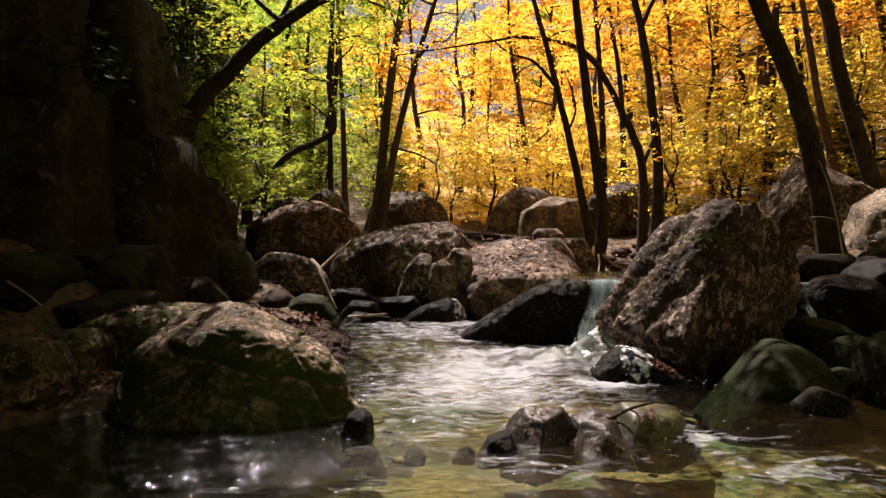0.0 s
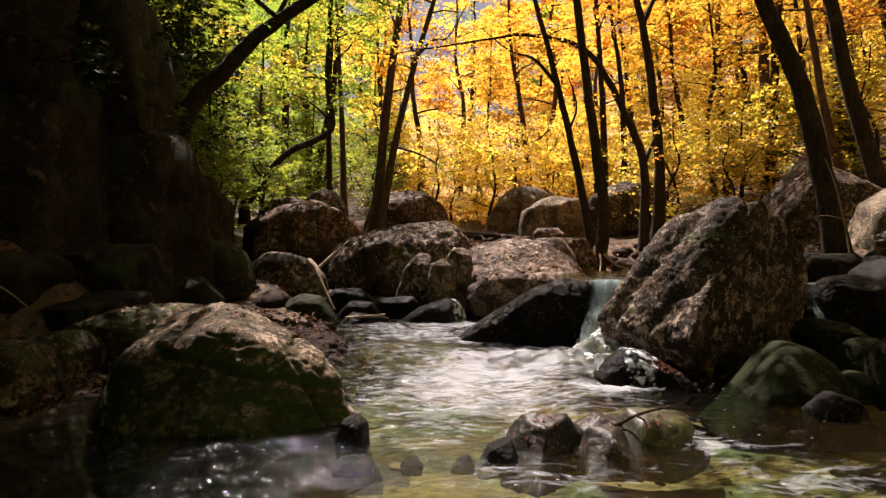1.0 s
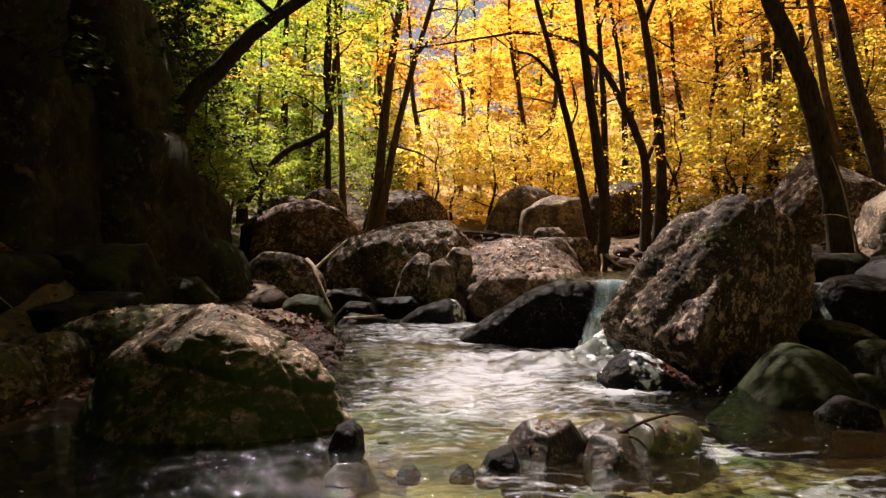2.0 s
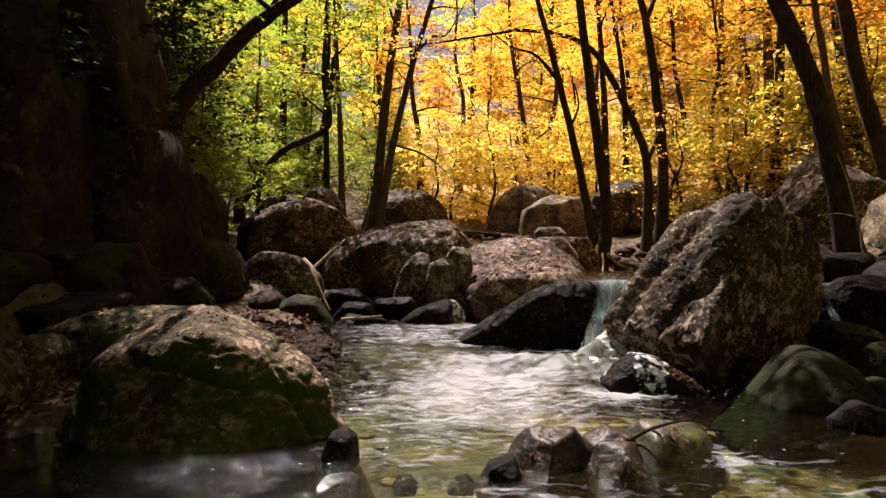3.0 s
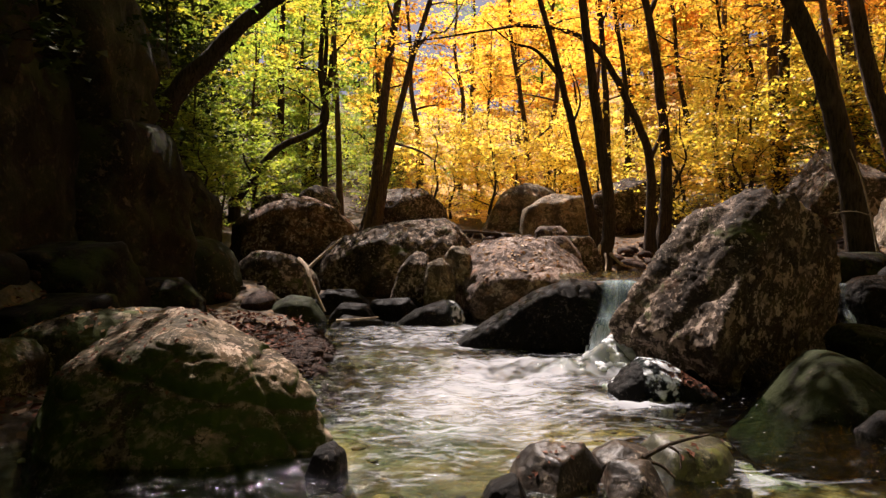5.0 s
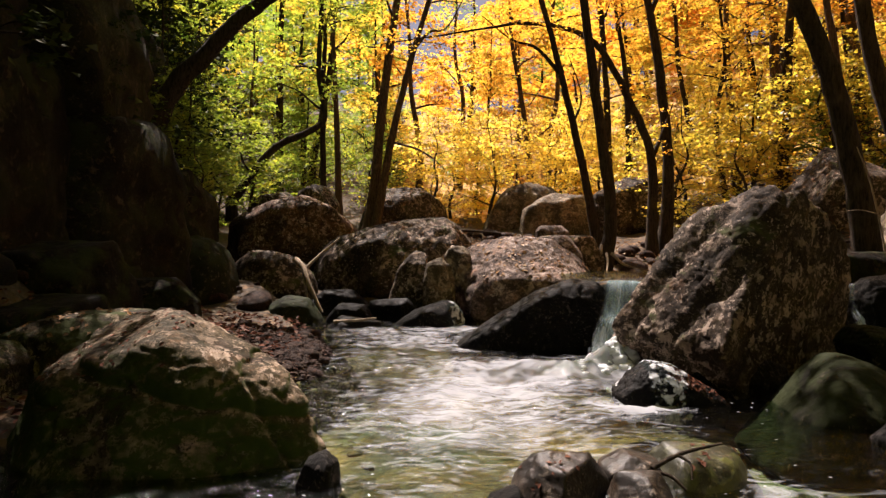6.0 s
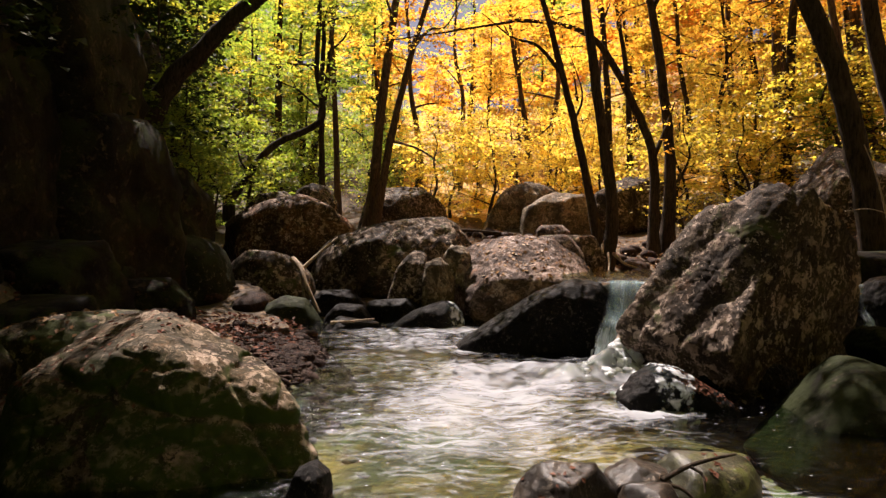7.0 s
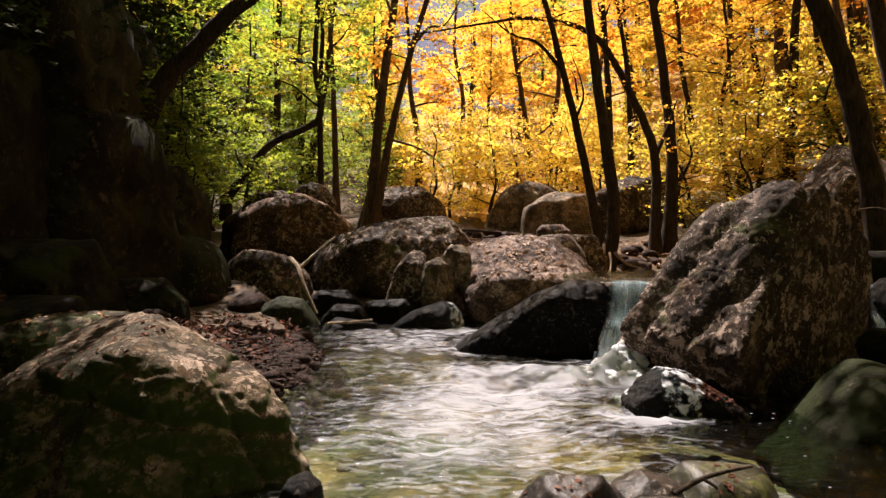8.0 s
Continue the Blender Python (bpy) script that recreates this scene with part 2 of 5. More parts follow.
def water_material(name, deep=(0.58, 0.69, 0.55)):
    """Clear stream water; the mesh's foam value whitens broken water and painted-in reflections."""
    n = Nodes(name)
    c = n.coord()
    st = n.add("ShaderNodeMapping", Vector=c)
    st.inputs["Scale"].default_value = (0.75, 1.25, 1.0)
    rip = n.noise(st.outputs[0], 6.5, 4, 0.6, 1.0)
    fine = n.noise(st.outputs[0], 24, 4, 0.6, 0.8)
    nrm = n.bump(rip, 0.5, 0.08)
    nrm = n.bump(fine, 0.28, 0.02, nrm)
    fres = n.add("ShaderNodeFresnel", IOR=1.33, Normal=nrm).outputs[0]
    tr = n.add("ShaderNodeBsdfTransparent")
    tr.inputs["Color"].default_value = (*deep, 1)
    gl = n.add("ShaderNodeBsdfGlossy", Roughness=0.05, Normal=nrm)
    m = n.add("ShaderNodeMixShader", Fac=fres)
    n.t.links.new(tr.outputs[0], m.inputs[1])
    n.t.links.new(gl.outputs[0], m.inputs[2])
    at = n.t.nodes.new("ShaderNodeAttribute")
    at.attribute_name = "foam"
    fo = n.add("ShaderNodeMapping", Vector=c)
    fo.inputs["Scale"].default_value = (0.6, 1.3, 1.0)
    lace = n.noise(fo.outputs[0], 6.0, 6, 0.65, 1.3)
    amount = n.math("SUBTRACT", n.math("ADD", n.math("MULTIPLY", at.outputs["Fac"], 0.46), n.math("MULTIPLY", lace, 1.1)), 0.72)
    mask = n.math("MULTIPLY", n.ramp(amount, (0.0, 0.0), (0.50, 0.9)), n.ramp(at.outputs["Fac"], (0.06, 0.0), (0.22, 1.0)))
    # White dots painted on for sparkles and bubbles on the dark water.
    sparkle_fleck = n.add("ShaderNodeTexVoronoi", Vector=st.outputs[0], Scale=17.0)
    few = n.ramp(n.add("ShaderNodeSeparateColor", Color=sparkle_fleck.outputs["Color"]).outputs[0], (0.92, 0.0), (0.94, 1.0))
    dot = n.math("MULTIPLY", n.ramp(sparkle_fleck.outputs["Distance"], (0.10, 1.0), (0.16, 0.0)), few)
    mask = n.math("ADD", mask, n.math("MULTIPLY", dot, 0.6))
    white = n.froth((0.58, 0.60, 0.65), n.bump(lace, 0.4, 0.03))
    m2 = n.add("ShaderNodeMixShader", Fac=mask)
    n.t.links.new(m.outputs[0], m2.inputs[1])
    n.t.links.new(white.outputs[0], m2.inputs[2])
    return n.done(m2.outputs[0])


def falling_material(name="falling water", white_colour=(0.72, 0.77, 0.80), least=(0.34, 0.06), most=(0.62, 0.88)):
    """A falling veil: white threads of broken water in clear water."""
    n = Nodes(name)
    c = n.coord(2)
    st = n.add("ShaderNodeMapping", Vector=c)
    st.inputs["Scale"].default_value = (26.0, 2.2, 1.0)
    thread = n.noise(st.outputs[0], 1.0, 5, 0.65, 0.4)
    side = n.add("ShaderNodeSeparateXYZ", Vector=n.t.nodes.new("ShaderNodeAttribute").outputs["Vector"])
    side.inputs[0].links[0].from_node.attribute_name = "edge"
    mask = n.math("MULTIPLY", n.ramp(thread, least, most), side.outputs[0])
    white = n.froth(white_colour, n.bump(thread, 0.6, 0.03))
    tr = n.add("ShaderNodeBsdfTransparent")
    tr.inputs["Color"].default_value = (0.80, 0.88, 0.88, 1)
    m = n.add("ShaderNodeMixShader", Fac=mask)
    n.t.links.new(tr.outputs[0], m.inputs[1])
    n.t.links.new(white.outputs[0], m.inputs[2])
    return n.done(m.outputs[0])


GROUND, BED = ground_material(), bed_material()
GOLD_FLOOR = ground_material("golden leaf carpet", (0.66, 0.38, 0.06), (0.25, 0.5))
WATER, FALLING = water_material("stream water"), falling_material()
FROTH = Nodes("froth")
FROTH.done(FROTH.froth((0.86, 0.88, 0.90), FROTH.bump(FROTH.noise(FROTH.coord(), 40, 3), 0.4, 0.01)).outputs[0])
SPLASH = falling_material("splashing water", (0.78, 0.80, 0.83), (0.30, 0.15), (0.55, 0.92))


# ---------------------------------------------------------------- mesh helpers
def mesh_of(name, verts, faces, material, smooth=True):
    """A mesh from arrays; all faces have the same number of corners."""
    verts, faces = np.asarray(verts, np.float32), np.asarray(faces, np.int32)
    me = bpy.data.meshes.new(name)
    k = faces.shape[1]
    me.vertices.add(len(verts))
    me.vertices.foreach_set("co", verts.ravel())
    me.loops.add(faces.size)
    me.loops.foreach_set("vertex_index", faces.ravel())
    me.polygons.add(len(faces))
    me.polygons.foreach_set("loop_start", np.arange(0, faces.size, k, dtype=np.int32))
    me.polygons.foreach_set("loop_total", np.full(len(faces), k, np.int32))
    me.polygons.foreach_set("use_smooth", np.full(len(faces), smooth))
    me.materials.append(material)
    me.update(calc_edges=True)
    return me


def part(name, me, parent, label="", kind=""):
    ob = new(name, me)
    ob.parent = parent
    return tagged(ob, label=label, kind=kind)


SPHERES = {}


def sphere(level):
    """Unit directions and triangles of an icosphere."""
    if level not in SPHERES:
        bm = bmesh.new()
        bmesh.ops.create_icosphere(bm, subdivisions=level, radius=1.0)
        SPHERES[level] = (np.array([v.co[:] for v in bm.verts]), np.array([[v.index for v in f.verts] for f in bm.faces]))
        bm.free()
    return SPHERES[level]


def fbm(points, scale, octaves, seed):
    off = Vector((seed * 7.31 % 50, seed * 3.17 % 50, seed * 5.77 % 50))
    return np.array([noise.fractal(Vector(p) * scale + off, 0.9, 2.1, octaves) for p in points])


def smooth_step(a, b, x):
    t = np.clip((np.asarray(x, float) - a) / (b - a), 0, 1)
    return t * t * (3 - 2 * t)


def stone_mesh(name, depth, cuts, level, seed, material, facets=12, rough=0.055, power=2.8, strata=0.0, sharp=55.0, slope=True, steps=(), planes=(), chip=0.035):
    """A boulder: an outline broken by cuts (degrees round the front view, distance from the middle),
    swelling to half its depth in front and behind, with random facets, lumps and cracks.
    planes: further facets as (turn from the front, rise, share of the reach); steps: ledges and grooves
    as (normal x, z, offset, height, width, groove) across the front view."""
    rng = np.random.default_rng(seed)
    d, tris = sphere(level)
    q = sharp
    ang, rho = np.arctan2(d[:, 2], d[:, 0]), np.hypot(d[:, 0], d[:, 2])

    def body(v):
        a, r = np.arctan2(v[:, 2], v[:, 0]), np.hypot(v[:, 0], v[:, 2])
        g = sum((np.maximum(np.cos(a - radians(c)), 0) / max(s, 0.04)) ** q for c, s in cuts) ** (1 / q)
        return ((r * g) ** power + (np.abs(v[:, 1]) / depth) ** power) ** (1 / power)

    f = body(d)
    total = f ** q
    raw = d / f[:, None]
    for _ in range(facets):
        n = rng.normal(size=3)
        n[1] = (-1 if rng.random() < 0.7 else 1) * (abs(n[1]) + 1.1)
        n[2] += 0.35
        n /= np.linalg.norm(n)
        reach = float((raw @ n).max()) * rng.uniform(0.76, 0.94)
        total = total + (np.maximum(d @ n, 0) / reach) ** q
    for _ in range(2 * facets):
        n = rng.normal(size=3)
        n /= np.linalg.norm(n)
        total = total + (np.maximum(d @ n, 0) / (float((raw @ n).max()) * rng.uniform(0.90, 1.0))) ** q
    sloping = ((rng.uniform(-25, 25), rng.uniform(46, 58), rng.uniform(0.74, 0.82)), (rng.uniform(-60, 60), rng.uniform(30, 45), rng.uniform(0.84, 0.92)))
    if slope:
        sloping = (*((t, u, 0.3 + 0.7 * s) for t, u, s in sloping), (rng.uniform(-22, 22), rng.uniform(4, 16), rng.uniform(0.68, 0.78)))
    for turn, up, share in (*planes, *(sloping if slope else ())):
        n = np.array([math.sin(radians(turn)) * math.cos(radians(up)), -math.cos(radians(turn)) * math.cos(radians(up)), math.sin(radians(up))])
        total = total + (np.maximum(d @ n, 0) / (float((raw @ n).max()) * share)) ** q
    r = total ** (-1 / q)
    size = float(np.mean(r))
    p = d * r[:, None]
    lump = fbm(p, 1.1 / size, 3, seed)
    mid = fbm(p, 3.6 / size, 4, seed + 11)
    fine = fbm(p, 10.0 / size, 6 if level > 5 else 3, seed + 23)
    crack = np.abs(fbm(p, 1.9 / size, 3, seed + 37))
    ridge = 1 - np.abs(mid) * 1.6
    k = rough * (0.6 * lump + 0.28 * ridge + 0.3 * fine - 0.1) - 0.3 * rough * np.exp(-(crack / 0.09) ** 2)
    for nx, nz, off, high, wide, groove in steps:
        s = (p[:, 0] * nx + p[:, 2] * nz - off + 0.05 * size * lump + 0.03 * size * mid) / wide
        k = k + (high / (1 + np.exp(-np.clip(4 * s, -30, 30))) - groove * np.exp(-s * s)) / size
    if strata:
        k = k + strata * 0.02 * np.sin(p[:, 2] / size * 16 + 3 * lump)
    if level > 4:
        k = k + chip * (chips(p, 3.0 / size, seed) + 0.4 * chips(p, 8.0 / size, seed + 5))
    p = p * (1 + k)[:, None]
    return mesh_of(name, p, tris, material)


def chips(p, scale, seed):
    """Broken facets: every cell of the stone leans its own way."""
    off = Vector((seed * 2.3 % 40, seed * 4.1 % 40, seed * 1.7 % 40))
    out = np.empty(len(p))
    for i, v in enumerate(p):
        q = Vector(v) * scale + off
        near = noise.voronoi(q)[1][0]
        out[i] = (q - near).dot(noise.cell_vector(near * 9.7) - Vector((0.5, 0.5, 0.5)))
    return out


def crag_mesh(name, faces, level, seed, material, rough=0.03, sharp=34.0, chip=0.05, steps=()):
    """An angular boulder cut by planes: faces as (turn from the front, rise, distance from the middle),
    worn at the edges, chipped and pitted; steps as in stone_mesh."""
    d, tris = sphere(level)
    total = 0
    for turn, up, reach in faces:
        n = np.array([math.sin(radians(turn)) * math.cos(radians(up)), -math.cos(radians(turn)) * math.cos(radians(up)), math.sin(radians(up))])
        total = total + (np.maximum(d @ n, 0) / reach) ** sharp
    p = d * (total ** (-1 / sharp))[:, None]
    size = float(np.mean(np.linalg.norm(p, axis=1)))
    lump, mid, fine = fbm(p, 1.2 / size, 3, seed), fbm(p, 4.0 / size, 4, seed + 11), fbm(p, 13.0 / size, 5, seed + 23)
    crack = np.abs(fbm(p * [1, 1, 1.5], 1.5 / size, 3, seed + 37))
    k = rough * (0.8 * lump + 0.5 * mid + 0.35 * fine) - 0.6 * rough * np.exp(-(crack / 0.05) ** 2)
    k = k + chip * (chips(p, 3.2 / size, seed) + 0.25 * chips(p, 8.5 / size, seed + 5))
    for nx, nz, off, high, wide, groove in steps:
        s = (p[:, 0] * nx + p[:, 2] * nz - off + 0.03 * size * lump + 0.02 * size * mid) / wide
        k = k + (high / (1 + np.exp(-np.clip(4 * s, -30, 30))) - groove * np.exp(-s * s)) / size
    return mesh_of(name, p * (1 + k)[:, None], tris, material)


SEED = [100]
BOULDERS = {}


def crag(label, material, place, level, faces, name="boulder", group="boulders in the stream", **more):
    SEED[0] += 1
    ob = new(name, crag_mesh(name, faces, level, SEED[0], material, **more))
    ob.matrix_world = pose(*place)
    BOULDERS[label] = ob
    return tagged(ob, label, name, group)


def boulder(label, material, place, depth, turn, level, cuts, name="boulder", group="boulders in the stream", **more):
    SEED[0] += 1
    ob = new(name, stone_mesh(name, depth, cuts, level, SEED[0], material, **more))
    ob.matrix_world = pose(*place, 0, 0, turn)
    BOULDERS[label] = ob
    return tagged(ob, label, "boulder" if name == "boulder" else "stone", group)


def spline(points, n):
    """A smooth line through points."""
    p = np.array(points, float)
    p = np.vstack([2 * p[0] - p[1], p, 2 * p[-1] - p[-2]])
    out = []
    m = len(p) - 3
    for s in np.linspace(0, m - 1e-6, n):
        i, t = int(s), s - int(s)
        a, b, c, e = p[i:i + 4]
        out.append(0.5 * (2 * b + (c - a) * t + (2 * a - 5 * b + 4 * c - e) * t * t + (3 * b - a - 3 * c + e) * t ** 3))
    return np.array(out)


def tube(line, radii, sides=8, seed=0, wobble=0.08):
    """Corners and faces of a tapered, slightly knotty round stem along a line."""
    line = np.asarray(line, float)
    rng = np.random.default_rng(seed)
    n = len(line)
    tan = np.gradient(line, axis=0)
    tan /= np.linalg.norm(tan, axis=1)[:, None] + 1e-9
    ref = np.array([0.31, 0.95, 0.05])
    u = np.cross(tan, ref)
    u /= np.linalg.norm(u, axis=1)[:, None] + 1e-9
    w = np.cross(tan, u)
    a = np.linspace(0, 2 * np.pi, sides, endpoint=False)
    r = np.asarray(radii)[:, None] * (1 + wobble * rng.normal(size=(n, sides)) * 0.5 + wobble * np.sin(2 * a + rng.uniform(0, 6))[None])
    v = line[:, None] + r[..., None] * (np.cos(a)[None, :, None] * u[:, None] + np.sin(a)[None, :, None] * w[:, None])
    idx = np.arange(n * sides).reshape(n, sides)
    f = np.stack([idx[:-1], np.roll(idx[:-1], -1, 1), np.roll(idx[1:], -1, 1), idx[1:]], -1).reshape(-1, 4)
    return v.reshape(-1, 3), f


def joined(pieces):
    verts, faces, k = [], [], 0
    for v, f in pieces:
        verts.append(v)
        faces.append(np.asarray(f) + k)
        k += len(v)
    return np.vstack(verts), np.vstack(faces)


def leaves(rng, middles, each, spread, size, flat=0.26, plain=False):
    """Folded leaves strewn round the middles of sprays: corners and triangles."""
    c = np.repeat(np.asarray(middles, float), each, axis=0)
    n = len(c)
    off = rng.normal(size=(n, 3)) * np.asarray(spread)
    c = c + off
    az = rng.uniform(0, 2 * np.pi, n)
    up = np.stack([rng.normal(size=n) * flat, rng.normal(size=n) * flat, np.ones(n)], 1)
    up /= np.linalg.norm(up, axis=1)[:, None]
    ax = np.stack([np.cos(az), np.sin(az), rng.normal(size=n) * 0.3 - 0.2], 1)
    ax -= up * np.sum(ax * up, 1)[:, None]
    ax /= np.linalg.norm(ax, axis=1)[:, None]
    sd = np.cross(up, ax)
    s = size * rng.uniform(0.55, 1.25, n)[:, None]
    lift = up * s * 0.14
    v = np.stack([c - ax * s * 0.5, c + sd * s * 0.34 + lift - ax * s * 0.05, c + ax * s * 0.55, c - sd * s * 0.34 + lift - ax * s * 0.05], 1).reshape(-1, 3)
    if plain:
        v = v.reshape(-1, 4, 3)[:, 1:].reshape(-1, 3)
        return v, np.arange(n * 3).reshape(-1, 3)
    i = np.arange(n)[:, None] * 4
    f = np.concatenate([i + [0, 2, 1], i + [0, 3, 2]], 1).reshape(-1, 3)
    return v, f


def fans(rng, middles, each, reach, size, plain=False):
    """Flat drooping sprays: every spray is a leaning fan of leaves with gaps round it."""
    m = np.asarray(middles, float)
    lean = rng.normal(size=(len(m), 2)) * 0.22
    r = reach * rng.uniform(0.6, 1.25, len(m))
    c, lean, r = np.repeat(m, each, 0), np.repeat(lean, each, 0), np.repeat(r, each)
    n = len(c)
    a, u = rng.uniform(0, 2 * np.pi, n), np.sqrt(rng.random(n)) * r
    dx, dy = u * np.cos(a), u * np.sin(a) * 0.8
    c = c + np.stack([dx, dy, lean[:, 0] * dx + lean[:, 1] * dy - 0.35 * u * u + rng.normal(size=n) * 0.05 * r], 1)
    return leaves(rng, c, 1, (0.01, 0.01, 0.01), size, flat=0.5, plain=plain)


# ---------------------------------------------------------------- ground, one sheet to the horizon
def valley(x, y):
    """Height of the ground: streambed, gravel banks, the step of the falls, wooded slopes."""
    x, y = np.asarray(x, float), np.asarray(y, float)
    base = np.interp(y, [-200, -20, 7, 9, 11.2, 13, 16, 20, 23, 28, 34, 40, 50, 60, 80, 110, 200, 700],
                     [-1.2, -0.5, -0.42, -0.38, -0.25, 0.35, 0.72, 1.3, 1.7, 2.6, 4.6, 7.0, 10.5, 13.5, 18.5, 24, 34, 45])
    # the pool above the falls, dammed by the boulders
    dam = smooth_step(1.9, 2.2, x) * smooth_step(8.7, 9.1, y) * (1 - smooth_step(4.7, 5.2, x) * (y < 9))
    base = np.where(y < 16, np.maximum(base, -0.4 + dam * 0.95), base)
    # left bank: gravel spit, then the foot of the cliff
    left_edge = np.interp(y, [-40, 2, 4, 5.5, 6.6, 8, 9.5, 11, 14, 20, 60], [-4.2, -3.6, -2.7, -1.5, -0.75, -0.8, -1.3, -2.2, -3.6, -5, -9])
    dl = np.maximum(left_edge - x, 0)
    steep = np.interp(y, [-30, 14, 22], [0.85, 0.75, 0.35])
    bank = 0.42 * smooth_step(0, 0.6, dl) * np.interp(y, [12, 16], [1, 0]) + 0.10 * dl + steep * np.maximum(dl - 2.6, 0)
    bank = np.where(dl > 9, bank - (dl - 9) * steep * 0.55, bank)
    # right bank
    right_edge = np.interp(y, [-40, 3, 6, 8.6, 12, 16, 24, 60], [6.5, 5.8, 6.4, 6.8, 5.4, 5.6, 7, 12])
    dr = np.maximum(x - right_edge, 0)
    bank = bank + 0.5 * smooth_step(0, 1.0, dr) * np.interp(y, [12, 17], [1, 0]) + 0.34 * dr
    bank = np.where(dr > 30, bank - (dr - 30) * 0.2, bank)
    return base + bank


def ground_sheet():
    def spaced(lo, hi, n, middle, fine):
        s = np.linspace(np.arcsinh((lo - middle) / fine), np.arcsinh((hi - middle) / fine), n)
        return middle + fine * np.sinh(s)
    xs, ys = spaced(-500, 500, 250, 1.0, 3.5), spaced(-150, 700, 250, 6.5, 4.0)
    gx, gy = np.meshgrid(xs, ys)
    gz = valley(gx, gy)
    pts = np.stack([gx.ravel(), gy.ravel(), np.zeros(gx.size)], 1)
    amp = np.clip(0.05 + 0.012 * np.hypot(gx, gy).ravel(), 0, 1.2)
    gz = gz.ravel() + amp * fbm(pts, 0.35, 4, 3) * 0.5 + 0.035 * fbm(pts, 2.1, 3, 5)
    pts[:, 2] = gz
    n = len(xs)
    i = np.arange(gx.size).reshape(gx.shape)
    f = np.stack([i[:-1, :-1], i[:-1, 1:], i[1:, 1:], i[1:, :-1]], -1).reshape(-1, 4)
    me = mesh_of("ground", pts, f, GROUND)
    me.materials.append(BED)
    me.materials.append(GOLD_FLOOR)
    mid = pts[f].mean(1)
    wet = ((mid[:, 2] < -0.015) & (mid[:, 1] < 12) & (mid[:, 1] > -60)) | ((mid[:, 0] > 1.2) & (mid[:, 0] < 4.6) & (mid[:, 1] > 7.2) & (mid[:, 1] < 13) & (mid[:, 2] < 0.8))
    wet &= ~((mid[:, 0] < -0.45 + 0.25 * np.sin(mid[:, 1] * 3)) & (mid[:, 1] < 5.2))       # darker bed paints in the shade of the left corner
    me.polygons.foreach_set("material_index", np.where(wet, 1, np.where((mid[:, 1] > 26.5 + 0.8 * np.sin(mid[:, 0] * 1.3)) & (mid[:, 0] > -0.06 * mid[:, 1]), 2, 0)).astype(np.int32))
    return tagged(new("ground", me), "forest floor with fallen leaves and a gravel streambed", "ground", kind="structure")


ground_sheet()


def lie(x, y):
    return float(valley(x, y))


# ---------------------------------------------------------------- water
def water_sheet(name, label, x0, x1, y0, y1, z, step, foam, swell, heaps=()):
    xs, ys = np.arange(x0, x1, step), np.arange(y0, y1, step)
    gx, gy = np.meshgrid(xs, ys)
    pts = np.stack([gx.ravel(), gy.ravel(), np.zeros(gx.size)], 1)
    fo = foam(pts[:, 0], pts[:, 1])
    h = fbm(pts * [1.0, 0.7, 1], 2.3, 3, 41)
    chop = fbm(pts * [1.0, 0.8, 1], 6.5, 2, 43)
    heap = 0
    for hx, hy, rx, ry, top in heaps:
        g = np.exp(-(((pts[:, 0] - hx) / rx) ** 2 + ((pts[:, 1] - hy) / ry) ** 2))
        heap = heap + top * g * (1 + 0.45 * chop + 0.35 * h)
        fo = np.clip(fo + 1.1 * g, 0, 1.4)
    pts[:, 2] = z + heap + swell * (h * (0.45 + 1.3 * fo) + 0.35 * chop * (0.5 + fo))
    i = np.arange(gx.size).reshape(gx.shape)
    f = np.stack([i[:-1, :-1], i[:-1, 1:], i[1:, 1:], i[1:, :-1]], -1).reshape(-1, 4)
    me = mesh_of(name, pts, f, WATER)
    me.attributes.new("foam", "FLOAT", "POINT").data.foreach_set("value", fo.astype(np.float32))
    return tagged(new(name, me), label, "water", kind="structure")


def pool_foam_glare(x, y):
    """White water below the falls, trailing off downstream, small breaks round the stones, and painted mid-pool
    reflections.
    """
    def blob(cx, cy, rx, ry):
        return np.exp(-(((x - cx) / rx) ** 2 + ((y - cy) / ry) ** 2))
    f = 1.3 * blob(1.7, 7.2, 0.5, 0.5) + 0.95 * blob(0.9, 7.1, 0.9, 0.7) + 0.95 * blob(-0.3, 8.4, 1.0, 1.2) + 0.6 * blob(-0.8, 10.0, 0.8, 0.8) + 0.7 * blob(0.2, 10.3, 0.5, 0.5)
    f += 0.55 * blob(0.3, 6.1, 1.0, 0.8) + 0.7 * blob(1.55, 5.75, 0.3, 0.2)
    f += 0.4 * blob(1.75, 4.1, 0.16, 0.4) + 0.3 * blob(1.9, 3.3, 0.5, 0.4) + 0.2 * blob(0.5, 3.5, 0.5, 0.3)
    # Mid-pool foam whitens the water in place of reflected sky and forest.
    f += 0.55 * blob(0.35, 5.0, 1.2, 1.2) + 0.12 * blob(2.6, 4.0, 1.2, 1.2)
    return np.clip(f, 0, 1.2)


water_sheet("water", "clear shallow stream with white water below a small fall", -9, 9, -7, 12.2, 0.0, 0.068, pool_foam_glare, 0.028,
            heaps=((1.92, 7.38, 0.18, 0.18, 0.24), (1.74, 7.2, 0.22, 0.16, 0.16), (1.55, 7.05, 0.36, 0.22, 0.08), (1.2, 7.2, 0.4, 0.25, 0.05), (1.58, 5.66, 0.24, 0.14, 0.05), (0.34, 10.4, 0.22, 0.15, 0.03)))
